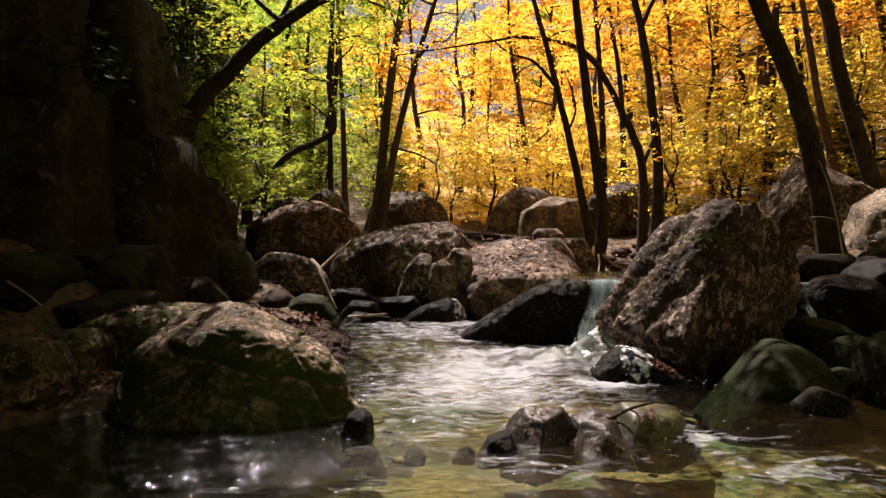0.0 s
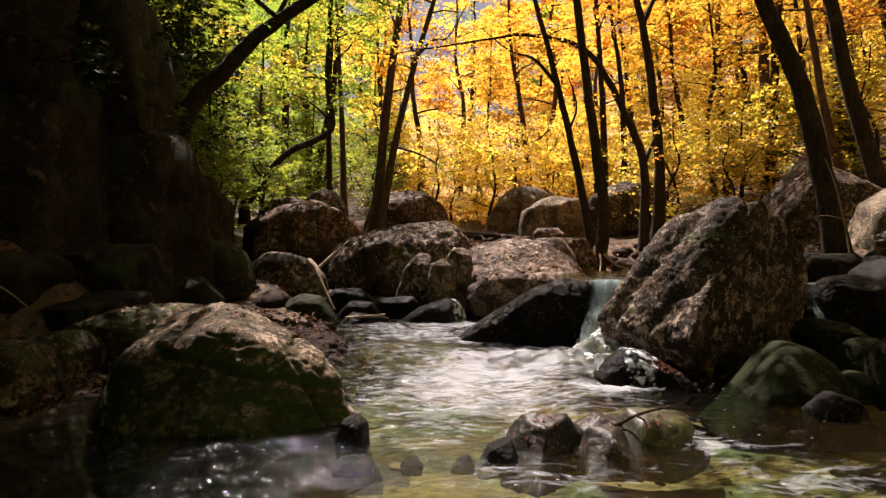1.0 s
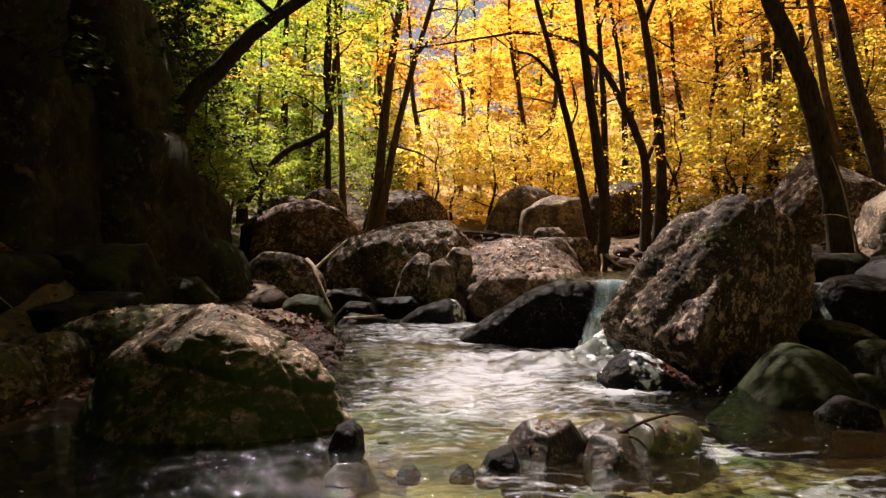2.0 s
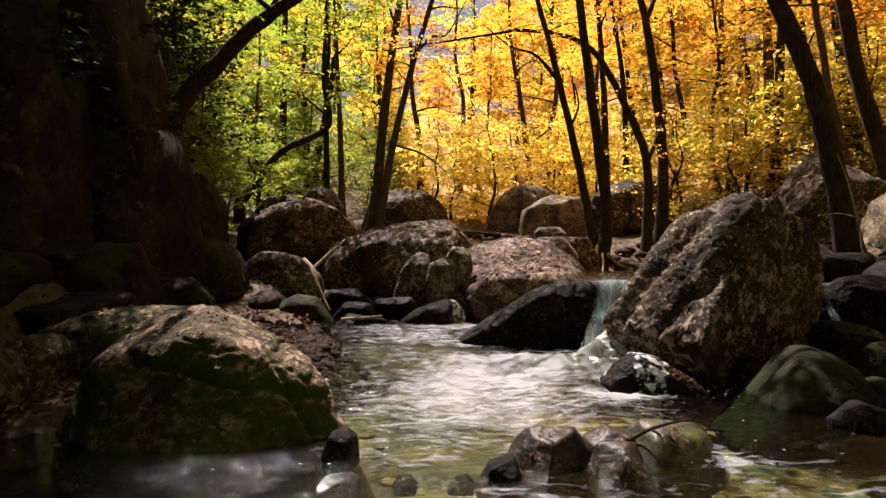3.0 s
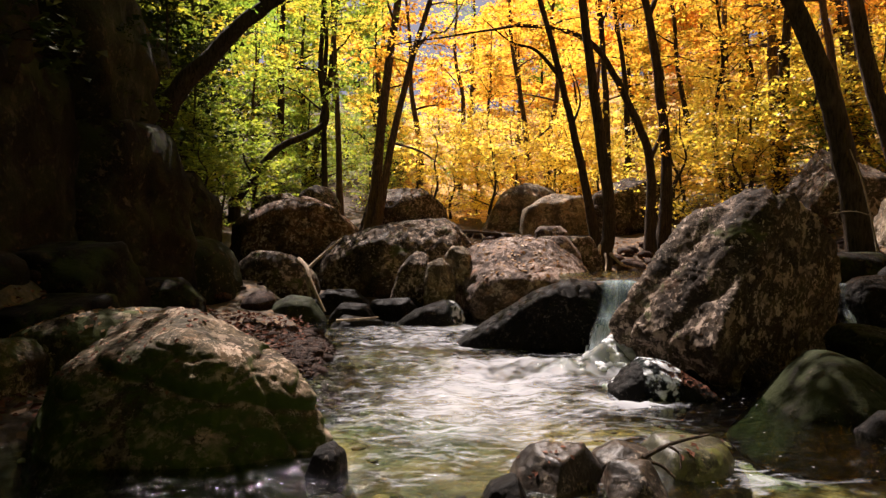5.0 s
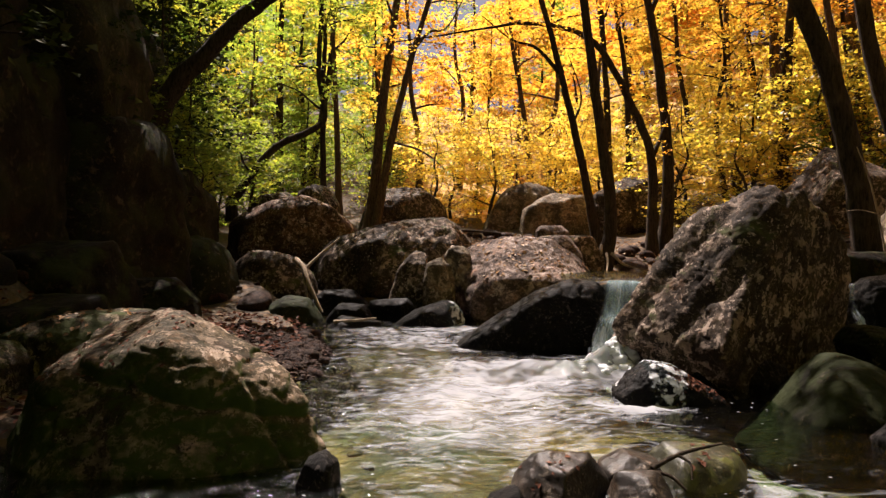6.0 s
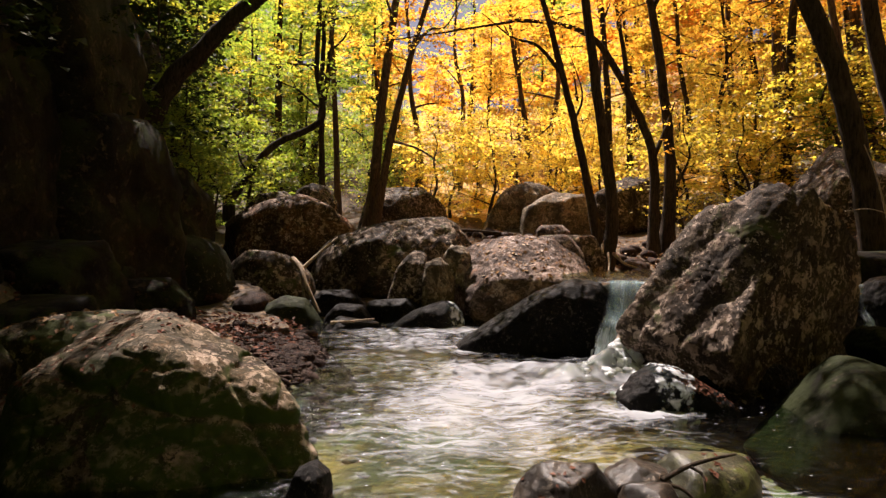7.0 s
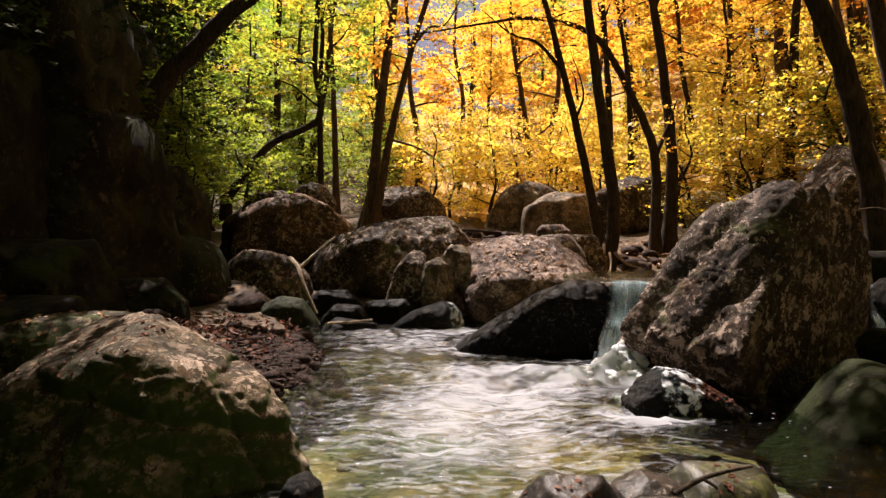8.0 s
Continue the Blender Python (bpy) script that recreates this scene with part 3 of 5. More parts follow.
water_sheet("water", "still upper pool above the falls", 2.0, 4.6, 8.45, 12.6, 0.80, 0.08, lambda x, y: np.clip(0.9 * np.exp(-((y - 8.5) / 0.35) ** 2) + 0.35 * np.exp(-((y - 9.5) / 0.5) ** 2), 0, 1), 0.012)


def waterfall(label, lip, foot, wide_top, wide_foot, seed, strands=3):
    """Curved veils of water from a lip down to a pool."""
    rng = np.random.default_rng(seed)
    lip, foot = np.array(lip), np.array(foot)
    root = tagged(new("waterfall"), label, "waterfall")
    root.location = foot
    for k in range(strands):
        nu, nv = 22, 26
        u, v = np.meshgrid(np.linspace(-0.5, 0.5, nu), np.linspace(0, 1, nv))
        shift = rng.normal(size=3) * [0.05, 0.05, 0.0]
        shift[1] -= 0.05 * k
        drop = 0.75 * v ** 1.5 + 0.25 * smooth_step(0.05, 0.35, v)
        wide = wide_top + (wide_foot - wide_top) * v
        wide = wide * rng.uniform(0.55, 1.0) if k else wide
        x = lip[0] + (foot[0] - lip[0]) * v ** 0.9 + u * wide
        y = lip[1] + (foot[1] - lip[1]) * v ** 0.75
        z = lip[2] + (foot[2] - 0.08 - lip[2]) * drop
        p = np.stack([x.ravel(), y.ravel(), z.ravel()], 1) + shift
        w = fbm(p * [1, 1, 0.35], 5.0, 4, seed + k)
        p[:, 1] += 0.07 * w * (0.3 + v.ravel())
        p[:, 2] += 0.06 * w * v.ravel()
        i = np.arange(u.size).reshape(u.shape)
        f = np.stack([i[:-1, :-1], i[:-1, 1:], i[1:, 1:], i[1:, :-1]], -1).reshape(-1, 4)
        me = mesh_of("veil", p - foot, f, FALLING)
        uv = me.uv_layers.new(name="flow")
        flat = np.stack([u.ravel() + 0.37 * k, v.ravel()], 1)[f.ravel()]
        uv.data.foreach_set("uv", flat.astype(np.float32).ravel())
        me.attributes.new("edge", "FLOAT_VECTOR", "POINT").data.foreach_set("vector", np.repeat(np.clip((1.15 - (np.abs(u.ravel()) * 2) ** 3 + 0.9 * w) * (0.25 + 0.75 * smooth_step(0.25, 0.75, v.ravel())), 0, 1)[:, None], 3, 1).astype(np.float32).ravel())
        part("veil", me, root)
    return root


def spray(root, spots, seed):
    """Tumbling lumps of froth where the fall strikes the pool."""
    r = np.random.default_rng(seed)
    d, tris = sphere(2)
    pieces = []
    for x, y, wide, high, count in spots:
        for _ in range(count):
            px, py = x + r.normal() * wide * 0.5, y + r.normal() * wide * 0.4
            top = high * math.exp(-((px - x) ** 2 + (py - y) ** 2) / wide ** 2)
            size = r.uniform(0.02, 0.055)
            q = d * (1 + 0.25 * r.normal(size=(len(d), 1)) * 0.5) * [size * 1.3, size, size]
            pieces.append((q + [px, py, top * r.random() ** 0.6] - np.array(root.location), tris))
    v, f = joined(pieces)
    part("spray", mesh_of("spray", v, f, FROTH.mat), root, "white tumbling froth", "stuff")


main_fall = waterfall("white waterfall pouring between two boulders", (2.30, 8.55, 0.83), (1.90, 7.55, 0.0), 0.40, 0.60, 5, 5)
spray(main_fall, ((1.92, 7.36, 0.17, 0.30, 150), (1.74, 7.2, 0.2, 0.18, 150), (1.5, 7.05, 0.3, 0.07, 160), (1.66, 6.1, 0.14, 0.10, 60)), 6)
waterfall("thin side cascade between dark wet rocks", (4.88, 8.2, 0.80), (4.84, 7.75, 0.18), 0.14, 0.22, 9, 2)


# ---------------------------------------------------------------- boulders
crag("huge grey lichen-spotted boulder with a sunlit crest beside the falls", ROCK_GREY, (3.0, 6.95, 0.65), 7,
     ((32, -5, 0.40), (-57, 25, 0.69), (-103, 64, 1.05), (83, 49, 1.24), (87, 71, 1.31), (77, -7, 1.30), (184, 18, 0.92), (-128, 32, 0.89), (137, 6, 1.15),
      (0, -90, 0.8), (-62, -29, 0.95), (162, 60, 1.00), (-14, 26, 0.79), (-26, 56, 1.05), (-96, 49, 1.01)), rough=0.032, sharp=30.0, chip=0.038,
     steps=((0.78, -0.625, -0.50, -0.035, 0.05, 0.05), (0.80, -0.60, -0.78, -0.02, 0.05, 0.05), (0.86, -0.5, 0.05, 0.025, 0.05, 0.02)))
crag("large brown boulder with moss, lichen and a crack at the water", ROCK_FLANK, (-1.6, 5.0, 0.1), 7,
     ((73, 67, 0.63), (-51, 66, 0.67), (-5, 24, 0.69), (66, 36, 0.87), (-87, 23, 0.95), (194, 9, 0.61), (158, 45, 0.62), (0, 90, 0.70), (0, -90, 0.66),
      (1, -6, 0.92), (-45, 14, 0.86), (141, 43, 0.52), (124, 18, 0.57), (22, 20, 0.76)), rough=0.028, sharp=24.0, chip=0.03,
     steps=((0.20, 0.98, 0.33, 0.02, 0.03, 0.025), (0.85, 0.53, 0.655, -0.03, 0.02, 0.03)))
boulder("flat-topped mossy stone ledge on the shaded bank", ROCK_BROWN, (-2.95, 6.08, 0.25), 0.68, 0, 6,
        ((-90, 0.46), (0, 0.79), (73, 0.55), (94, 0.43), (110, 0.45), (127, 0.56), (-180, 0.79)))
boulder("rounded brown stone on the shaded bank", ROCK_BROWN, (-3.30, 4.73, 0.20), 0.41, 0, 6,
        ((-84, 0.3), (1, 0.39), (30, 0.4), (81, 0.35), (98, 0.35), (153, 0.41), (-180, 0.39)))
boulder("rounded brown stone on the shaded bank", ROCK_BROWN, (-3.26, 5.40, 0.25), 0.41, 0, 6,
        ((-90, 0.3), (3, 0.25), (45, 0.27), (96, 0.29), (144, 0.27), (-180, 0.26)))
boulder("dark wet wedge-shaped boulder beside the waterfall", ROCK_WET, (1.13, 8.71, 0.18), 0.57, 0, 6,
        ((-96, 0.63), (-79, 0.57), (3, 1.22), (29, 1.18), (76, 0.80), (108, 0.43), (122, 0.35), (125, 0.37), (-155, 1.06)), chip=0.08, rough=0.07)
crag("pinkish pale-topped boulder behind the dark wet one", ROCK_PINK, (1.54, 11.74, 0.6), 6,
     ((5, 56, 0.53), (0, -30, 0.66), (-80, -15, 1.15), (-58, 36, 0.86), (62, 40, 0.74), (80, 5, 1.25), (180, 15, 0.9), (180, 50, 0.95), (0, -90, 1.0), (0, 90, 0.87), (-30, 62, 0.66)), rough=0.05, sharp=15.0, chip=0.05)
boulder("small pinkish hump leaning on a boulder", ROCK_PINK, (2.38, 12.96, 1.02), 0.54, 0, 5,
        ((-90, 0.48), (6, 0.4), (31, 0.4), (81, 0.45), (127, 0.47), (172, 0.43), (-171, 0.46)))
boulder("long low grey boulder with a lichen-covered back", ROCK_GREY, (-1.02, 14.3, 0.775), 2.0, 0, 6,
        ((-90, 1.1), (-86, 1.09), (0, 1.78), (14, 1.78), (55, 1.57), (92, 1.05), (105, 0.98), (116, 1.06), (155, 1.48), (-172, 1.81)), slope=False, planes=((5, 52, 0.80), (-50, 48, 0.84), (0, -12, 0.90)), chip=0.05)
boulder("upright grey slab leaning on a long boulder", ROCK_GREY, (-0.54, 12.0, 0.594), 0.45, 0, 5,
        ((-90, 0.72), (0, 0.48), (10, 0.47), (76, 0.73), (135, 0.42), (164, 0.33), (-180, 0.48)), facets=8, rough=0.09, sharp=80.0).scale = (0.84, 0.84, 0.84)
boulder("knobbly pale stone between boulders", ROCK_PALE, (-0.01, 11.7, 0.543), 0.33, 0, 5,
        ((-90, 0.62), (0, 0.33), (23, 0.38), (59, 0.54), (118, 0.54), (167, 0.35), (-180, 0.33)), facets=8, rough=0.1, sharp=80.0).scale = (0.84, 0.84, 0.84)
boulder("knobbly pale stone between boulders", ROCK_PALE, (0.33, 11.95, 0.846), 0.33, 0, 5,
        ((-90, 0.51), (0, 0.29), (41, 0.43), (97, 0.49), (150, 0.39), (-180, 0.29)), facets=8, rough=0.1, sharp=80.0).scale = (0.84, 0.84, 0.84)
boulder("low dark wet rock with a trickle over it", ROCK_WET, (-0.29, 10.94, -0.02), 0.54, 0, 5,
        ((-88, 0.37), (0, 0.71), (17, 0.7), (74, 0.48), (110, 0.25), (126, 0.26), (-166, 0.74)))
boulder("rounded dark boulder with a pale sunlit top edge", ROCK_GREY, (-3.24, 12.83, 0.39), 0.68, 0, 5,
        ((-90, 0.79), (3, 0.92), (39, 0.81), (67, 0.76), (89, 0.78), (126, 0.89), (160, 0.88), (-180, 0.96)))
boulder("small round mossy boulder at the water", ROCK_MOSS, (-2.49, 11.21, 0.02), 0.47, 0, 5,
        ((-90, 0.43), (3, 0.54), (34, 0.44), (79, 0.41), (118, 0.4), (156, 0.44), (-180, 0.56)))
boulder("big dark boulder coloured for its orange sunlit side", ROCK_SUN_ORANGE, (-3.29, 14.72, 1.43), 0.94, 0, 5,
        ((-90, 0.99), (6, 1.48), (46, 1.17), (69, 1.01), (98, 0.95), (120, 1.05), (156, 1.39), (-180, 1.6)))
boulder("small grey boulder under the leaves", ROCK_GREY, (-3.31, 17.28, 2.43), 0.54, 0, 5,
        ((-90, 0.52), (0, 0.6), (28, 0.51), (76, 0.48), (113, 0.51), (158, 0.57), (-180, 0.6)))
boulder("small grey boulder under the leaves", ROCK_GREY, (-4.11, 16.20, 2.24), 0.54, 0, 5,
        ((-90, 0.38), (0, 0.6), (53, 0.48), (97, 0.34), (130, 0.42), (-180, 0.6)))
boulder("grey boulder behind twin trees", ROCK_GREY, (-1.46, 24.57, 2.43), 1.35, 0, 5,
        ((-86, 1.05), (8, 1.68), (51, 1.33), (92, 1.14), (126, 1.3), (165, 1.57), (-180, 1.82)))
boulder("tall pale boulder in sun and tree shadow", ROCK_PALE, (3.22, 24.84, 2.55), 1.35, 0, 5,
        ((-90, 1.28), (4, 1.65), (33, 1.49), (75, 1.27), (109, 1.16), (141, 1.17), (160, 1.33), (-172, 1.86)), rough=0.075, facets=16)
boulder("pale broad boulder beside a taller one", ROCK_PALE, (4.19, 22.95, 2.23), 1.08, 0, 5,
        ((-90, 0.96), (2, 1.43), (37, 1.3), (88, 0.95), (119, 0.97), (170, 1.31), (-180, 1.47)), rough=0.075, facets=16)
boulder("grey boulder standing behind dark trunks", ROCK_GREY, (6.85, 22.95, 2.63), 1.08, 0, 5,
        ((2, 1.59), (45, 1.43), (87, 1.13), (118, 1.12), (171, 1.43), (-90, 1.15)))
crag("dark boulder with a sunlit edge on the wooded bank", ROCK_GREY, (7.55, 12.3, 1.7), 6,
     ((-90, 38, 0.95), (4, -4, 0.62), (60, 55, 1.12), (90, 10, 1.2), (180, 10, 1.0), (-90, 0, 1.25), (0, -90, 1.2), (0, 60, 1.0)), rough=0.03, sharp=34.0, chip=0.05)
boulder("pale grey boulder beside a leaning tree", ROCK_PALE, (7.90, 10.40, 1.39), 0.81, 0, 5,
        ((-90, 0.91), (0, 0.92), (32, 0.81), (84, 0.87), (122, 0.92), (163, 0.87), (-179, 0.93)))
crag("dark mossy dome-shaped boulder at the pool edge", ROCK_MOSS, (3.05, 5.62, 0.0), 6,
     ((-101, 39, 0.30), (20, 47, 0.39), (79, 74, 0.40), (78, 39, 0.49), (189, 19, 0.45), (0, -90, 0.41), (0, 3, 0.60), (-89, 0, 0.78), (88, 0, 0.69), (-89, 62, 0.34), (48, 26, 0.49), (-35, 25, 0.53)),
     rough=0.03, sharp=9.0, chip=0.03)
boulder("dark sloping stone beside the side cascade", ROCK_MOSS, (4.17, 6.62, 0.24), 0.41, 0, 6,
        ((-95, 0.24), (6, 0.37), (58, 0.22), (83, 0.24), (146, 0.38), (-158, 0.34)))
boulder("black wet boulder beside the side cascade", ROCK_WET, (5.34, 8.10, 0.49), 0.54, 0, 6,
        ((-94, 0.39), (0, 0.53), (28, 0.46), (77, 0.41), (98, 0.43), (152, 0.54), (-176, 0.51)))
boulder("dark rounded stone at the pool edge", ROCK_MOSS, (3.96, 5.87, 0.13), 0.41, 0, 6,
        ((-90, 0.29), (4, 0.21), (45, 0.25), (113, 0.24), (158, 0.19), (-180, 0.23)))
boulder("small dark stone at the pool edge", ROCK_MOSS, (3.66, 5.54, 0.03), 0.27, 0, 5,
        ((-90, 0.14), (8, 0.15), (57, 0.12), (108, 0.13), (162, 0.14), (-180, 0.17)), name="stone", group="stones in the shallows", facets=7, rough=0.06, sharp=90.0, power=2.3)
boulder("stone covered in yellow-green moss", ROCK_MOSS, (3.97, 5.27, 0.21), 0.41, 0, 6,
        ((-90, 0.32), (5, 0.27), (72, 0.29), (119, 0.3), (171, 0.28), (-173, 0.32)))
boulder("dark wet stone at the foot of a boulder", ROCK_WET, (2.82, 6.75, -0.03), 0.41, 0, 6,
        ((-86, 0.25), (18, 0.44), (68, 0.3), (103, 0.25), (159, 0.46), (-162, 0.53)))
boulder("small wet stone breaking the water", ROCK_WET, (2.98, 4.79, 0.04), 0.22, 0, 5,
        ((-90, 0.12), (-17, 0.22), (29, 0.18), (71, 0.11), (101, 0.12), (135, 0.16), (-170, 0.22)), name="stone", group="stones in the shallows", facets=7, rough=0.06, sharp=90.0, power=2.3)
boulder("small dark wet stone in the shallows", ROCK_WET, (0.33, 3.82, -0.01), 0.14, 0, 5,
        ((-82, 0.1), (-4, 0.13), (28, 0.13), (108, 0.09), (149, 0.08), (-164, 0.14)), name="stone", group="stones in the shallows", facets=7, rough=0.06, sharp=90.0, power=2.3)
crag("dark wet stone with leaves stuck on top", ROCK_STREAM, (0.64, 3.98, 0.0), 5,
     ((-38, 32, 0.14), (42, 14, 0.11), (10, 76, 0.165), (70, 30, 0.20), (-90, 15, 0.22), (180, 20, 0.17), (0, -90, 0.2), (-70, 45, 0.18)), name="stone", group="stones in the shallows", rough=0.03, sharp=36.0, chip=0.06)
boulder("dry brown stone in the shallows", ROCK_STREAM, (1.03, 4.21, 0.02), 0.19, 0, 5,
        ((-90, 0.13), (-9, 0.19), (20, 0.17), (77, 0.13), (117, 0.12), (158, 0.15), (-153, 0.19)), name="stone", group="stones in the shallows", facets=7, rough=0.06, sharp=90.0, power=2.3)
crag("smooth pale-sided wet stone in the shallows", ROCK_STREAM, (1.02, 3.90, 0.02), 5,
     ((-42, 38, 0.10), (52, 40, 0.105), (0, 82, 0.12), (90, 15, 0.14), (-90, 10, 0.14), (180, 30, 0.12), (0, 8, 0.13), (0, -90, 0.15)), name="stone", group="stones in the shallows", rough=0.02, sharp=18.0, chip=0.04)
crag("low mossy stone with a dead leaf", ROCK_ALGAE, (1.42, 4.26, -0.03), 5,
     ((-75, 30, 0.20), (10, 32, 0.17), (65, 28, 0.23), (30, 80, 0.165), (180, 25, 0.2), (0, -90, 0.2), (-30, 10, 0.24), (40, 10, 0.24)), name="stone", group="stones in the shallows", rough=0.02, sharp=10.0, chip=0.04)
boulder("small dark wet stone in the shallows", ROCK_WET, (0.13, 3.78, -0.03), 0.08, 0, 5,
        ((-90, 0.05), (0, 0.07), (45, 0.06), (106, 0.04), (139, 0.04), (-166, 0.08)), name="stone", group="stones in the shallows", facets=7, rough=0.06, sharp=90.0, power=2.3)
boulder("dark stone barely above the water", ROCK_WET, (-0.53, 3.85, -0.06), 0.11, 0, 5,
        ((-90, 0.06), (0, 0.13), (72, 0.07), (95, 0.05), (139, 0.09), (-171, 0.13)), name="stone", group="stones in the shallows", facets=7, rough=0.06, sharp=90.0, power=2.3)
boulder("dark stone barely above the water", ROCK_WET, (-0.18, 3.92, -0.09), 0.08, 0, 5,
        ((-90, 0.05), (-12, 0.07), (42, 0.06), (90, 0.05), (138, 0.06), (-168, 0.07)), name="stone", group="stones in the shallows", facets=7, rough=0.06, sharp=90.0, power=2.3)
boulder("wet reddish rock splashed by the falls", ROCK_WET, (1.94, 6.00, 0.02), 0.30, 0, 6,
        ((-94, 0.22), (-18, 0.48), (49, 0.24), (62, 0.2), (79, 0.22), (118, 0.32), (144, 0.39), (-166, 0.45)), facets=9, sharp=80.0, rough=0.07)
boulder("small blue-grey wet stone beside a big boulder", ROCK_WET, (-0.59, 4.21, 0.01), 0.14, 0, 5,
        ((-90, 0.15), (-33, 0.14), (7, 0.11), (50, 0.13), (116, 0.12), (157, 0.1), (-172, 0.12)), name="stone", group="stones in the shallows", facets=7, rough=0.06, sharp=90.0, power=2.3)
boulder("mossy block at the foot of the cliff", ROCK_MOSS, (-4.91, 11.61, 0.64), 1.08, 0, 5,
        ((-88, 0.84), (-6, 1.39), (13, 1.28), (49, 1.14), (86, 0.89), (117, 0.78), (146, 0.89), (-153, 1.43)))
boulder("dark wet rock under the lip of the falls", ROCK_WET, (2.4, 9.05, 0.25), 0.4, 0, 5, ((0, 0.5), (90, 0.5), (180, 0.4), (-90, 0.6), (45, 0.65), (135, 0.6)))
boulder("dark wet rock under the side cascade", ROCK_WET, (5.0, 8.6, 0.3), 0.36, 0, 5, ((0, 0.4), (90, 0.47), (180, 0.5), (-90, 0.6), (45, 0.6), (135, 0.6)))
boulder("dark low stone at the edge of the white water", ROCK_WET, (-1.35, 10.5, -0.02), 0.35, 20, 5, ((0, 0.45), (80, 0.17), (180, 0.4), (-90, 0.3), (130, 0.25)))
boulder("dark low stones packed under the long boulder", ROCK_WET, (-1.9, 12.3, 0.12), 0.55, 10, 5, ((0, 0.6), (90, 0.33), (180, 0.6), (-90, 0.6), (50, 0.45), (130, 0.4)), chip=0.07)
boulder("dark flat stone behind the forked log", ROCK_WET, (-1.5, 11.5, 0.06), 0.4, -12, 5, ((0, 0.42), (85, 0.2), (180, 0.45), (-90, 0.4), (40, 0.3), (140, 0.3)), chip=0.07)
boulder("dark low stone under the long boulder", ROCK_WET, (-0.75, 11.6, 0.1), 0.4, -15, 5, ((0, 0.5), (95, 0.25), (180, 0.5), (-90, 0.4), (50, 0.36)))
boulder("brown lichen-spotted boulder behind the pinkish one", ROCK_GREY, (2.7, 14.6, 1.0), 0.8, 0, 5, ((0, 0.9), (30, 0.8), (90, 0.5), (150, 0.7), (180, 0.9), (-90, 0.7)))
boulder("low brown boulder at the root of a tree", ROCK_PINK, (3.1, 18.0, 1.45), 0.5, 0, 5, ((0, 0.45), (90, 0.4), (180, 0.45), (-90, 0.5), (45, 0.48), (135, 0.5)))
# Stones added to cover the bank; their near-black colour stands in for shade.
boulder("added mossy stone darkened for the shaded bank", ROCK_SHADED, (-3.75, 6.9, 0.38), 0.5, 15, 5, ((0, 0.6), (90, 0.34), (180, 0.6), (-90, 0.4), (50, 0.5), (130, 0.45)))
boulder("added mossy stone darkened for the shaded bank", ROCK_SHADED, (-4.35, 8.0, 0.5), 0.6, -20, 5, ((0, 0.6), (90, 0.5), (180, 0.6), (-90, 0.5), (50, 0.6), (130, 0.6)))
boulder("added mossy stone darkened below the shaded rock wall", ROCK_SHADED, (-4.9, 7.5, 0.6), 0.7, 12, 5, ((0, 0.75), (90, 0.5), (180, 0.8), (-90, 0.5), (45, 0.65), (135, 0.6)))
boulder("added mossy stone darkened below the shaded rock wall", ROCK_SHADED, (-5.0, 9.3, 0.85), 0.8, -8, 5, ((0, 0.9), (90, 0.55), (180, 0.9), (-90, 0.6), (45, 0.75), (135, 0.7)))
crag("added leaning block darkened for the shaded leaf-strewn bank", ROCK_SHADED, (-4.3, 7.35, 0.8), 5,
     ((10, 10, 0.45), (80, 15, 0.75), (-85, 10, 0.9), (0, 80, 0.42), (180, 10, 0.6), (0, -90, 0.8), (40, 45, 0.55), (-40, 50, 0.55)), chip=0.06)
crag("added low block darkened for the shaded leaf-strewn bank", ROCK_SHADED, (-3.75, 6.55, 0.42), 5,
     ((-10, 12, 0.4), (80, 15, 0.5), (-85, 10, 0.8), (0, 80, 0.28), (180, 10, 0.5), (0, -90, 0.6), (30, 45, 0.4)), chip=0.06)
boulder("added low stone darkened for shade among leaves", ROCK_SHADED, (-4.0, 9.4, 0.45), 0.6, 20, 5, ((0, 0.7), (90, 0.36), (180, 0.7), (-90, 0.5), (45, 0.5), (135, 0.5)))
# Stones added over lit ground, most in a dark colour that paints shade.
boulder("added stone darkened for shade under the leaning tree", ROCK_SHADED, (5.9, 9.7, 0.75), 0.6, 0, 5, ((0, 0.6), (90, 0.42), (180, 0.6), (-90, 0.6), (45, 0.6), (135, 0.55)))
boulder("added stone darkened for shade above the side cascade", ROCK_SHADED, (5.0, 9.5, 0.75), 0.5, 10, 5, ((0, 0.5), (90, 0.34), (180, 0.55), (-90, 0.6), (45, 0.5), (135, 0.5)))
boulder("rounded dark stone beside the side cascade", ROCK_WET, (6.35, 8.7, 0.6), 0.6, 10, 5, ((0, 0.6), (90, 0.5), (180, 0.55), (-90, 0.6), (45, 0.6), (135, 0.55)))
boulder("added stone darkened for shade beside a leaning trunk", ROCK_SHADED, (6.95, 9.3, 0.75), 0.6, 0, 5, ((0, 0.6), (90, 0.5), (180, 0.6), (-90, 0.6), (45, 0.6), (135, 0.6)), slope=False)
boulder("brown stone beside the upper pool", ROCK_BROWN, (4.7, 10.9, 0.8), 0.6, 0, 5, ((0, 0.6), (90, 0.42), (180, 0.6), (-90, 0.6), (45, 0.55), (135, 0.5)), slope=False)
boulder("added stone darkened for the shade of a leaning tree", ROCK_SHADED, (7.5, 10.2, 0.8), 0.6, 0, 5, ((0, 0.6), (90, 0.5), (180, 0.6), (-90, 0.6), (45, 0.6), (135, 0.6)), slope=False)
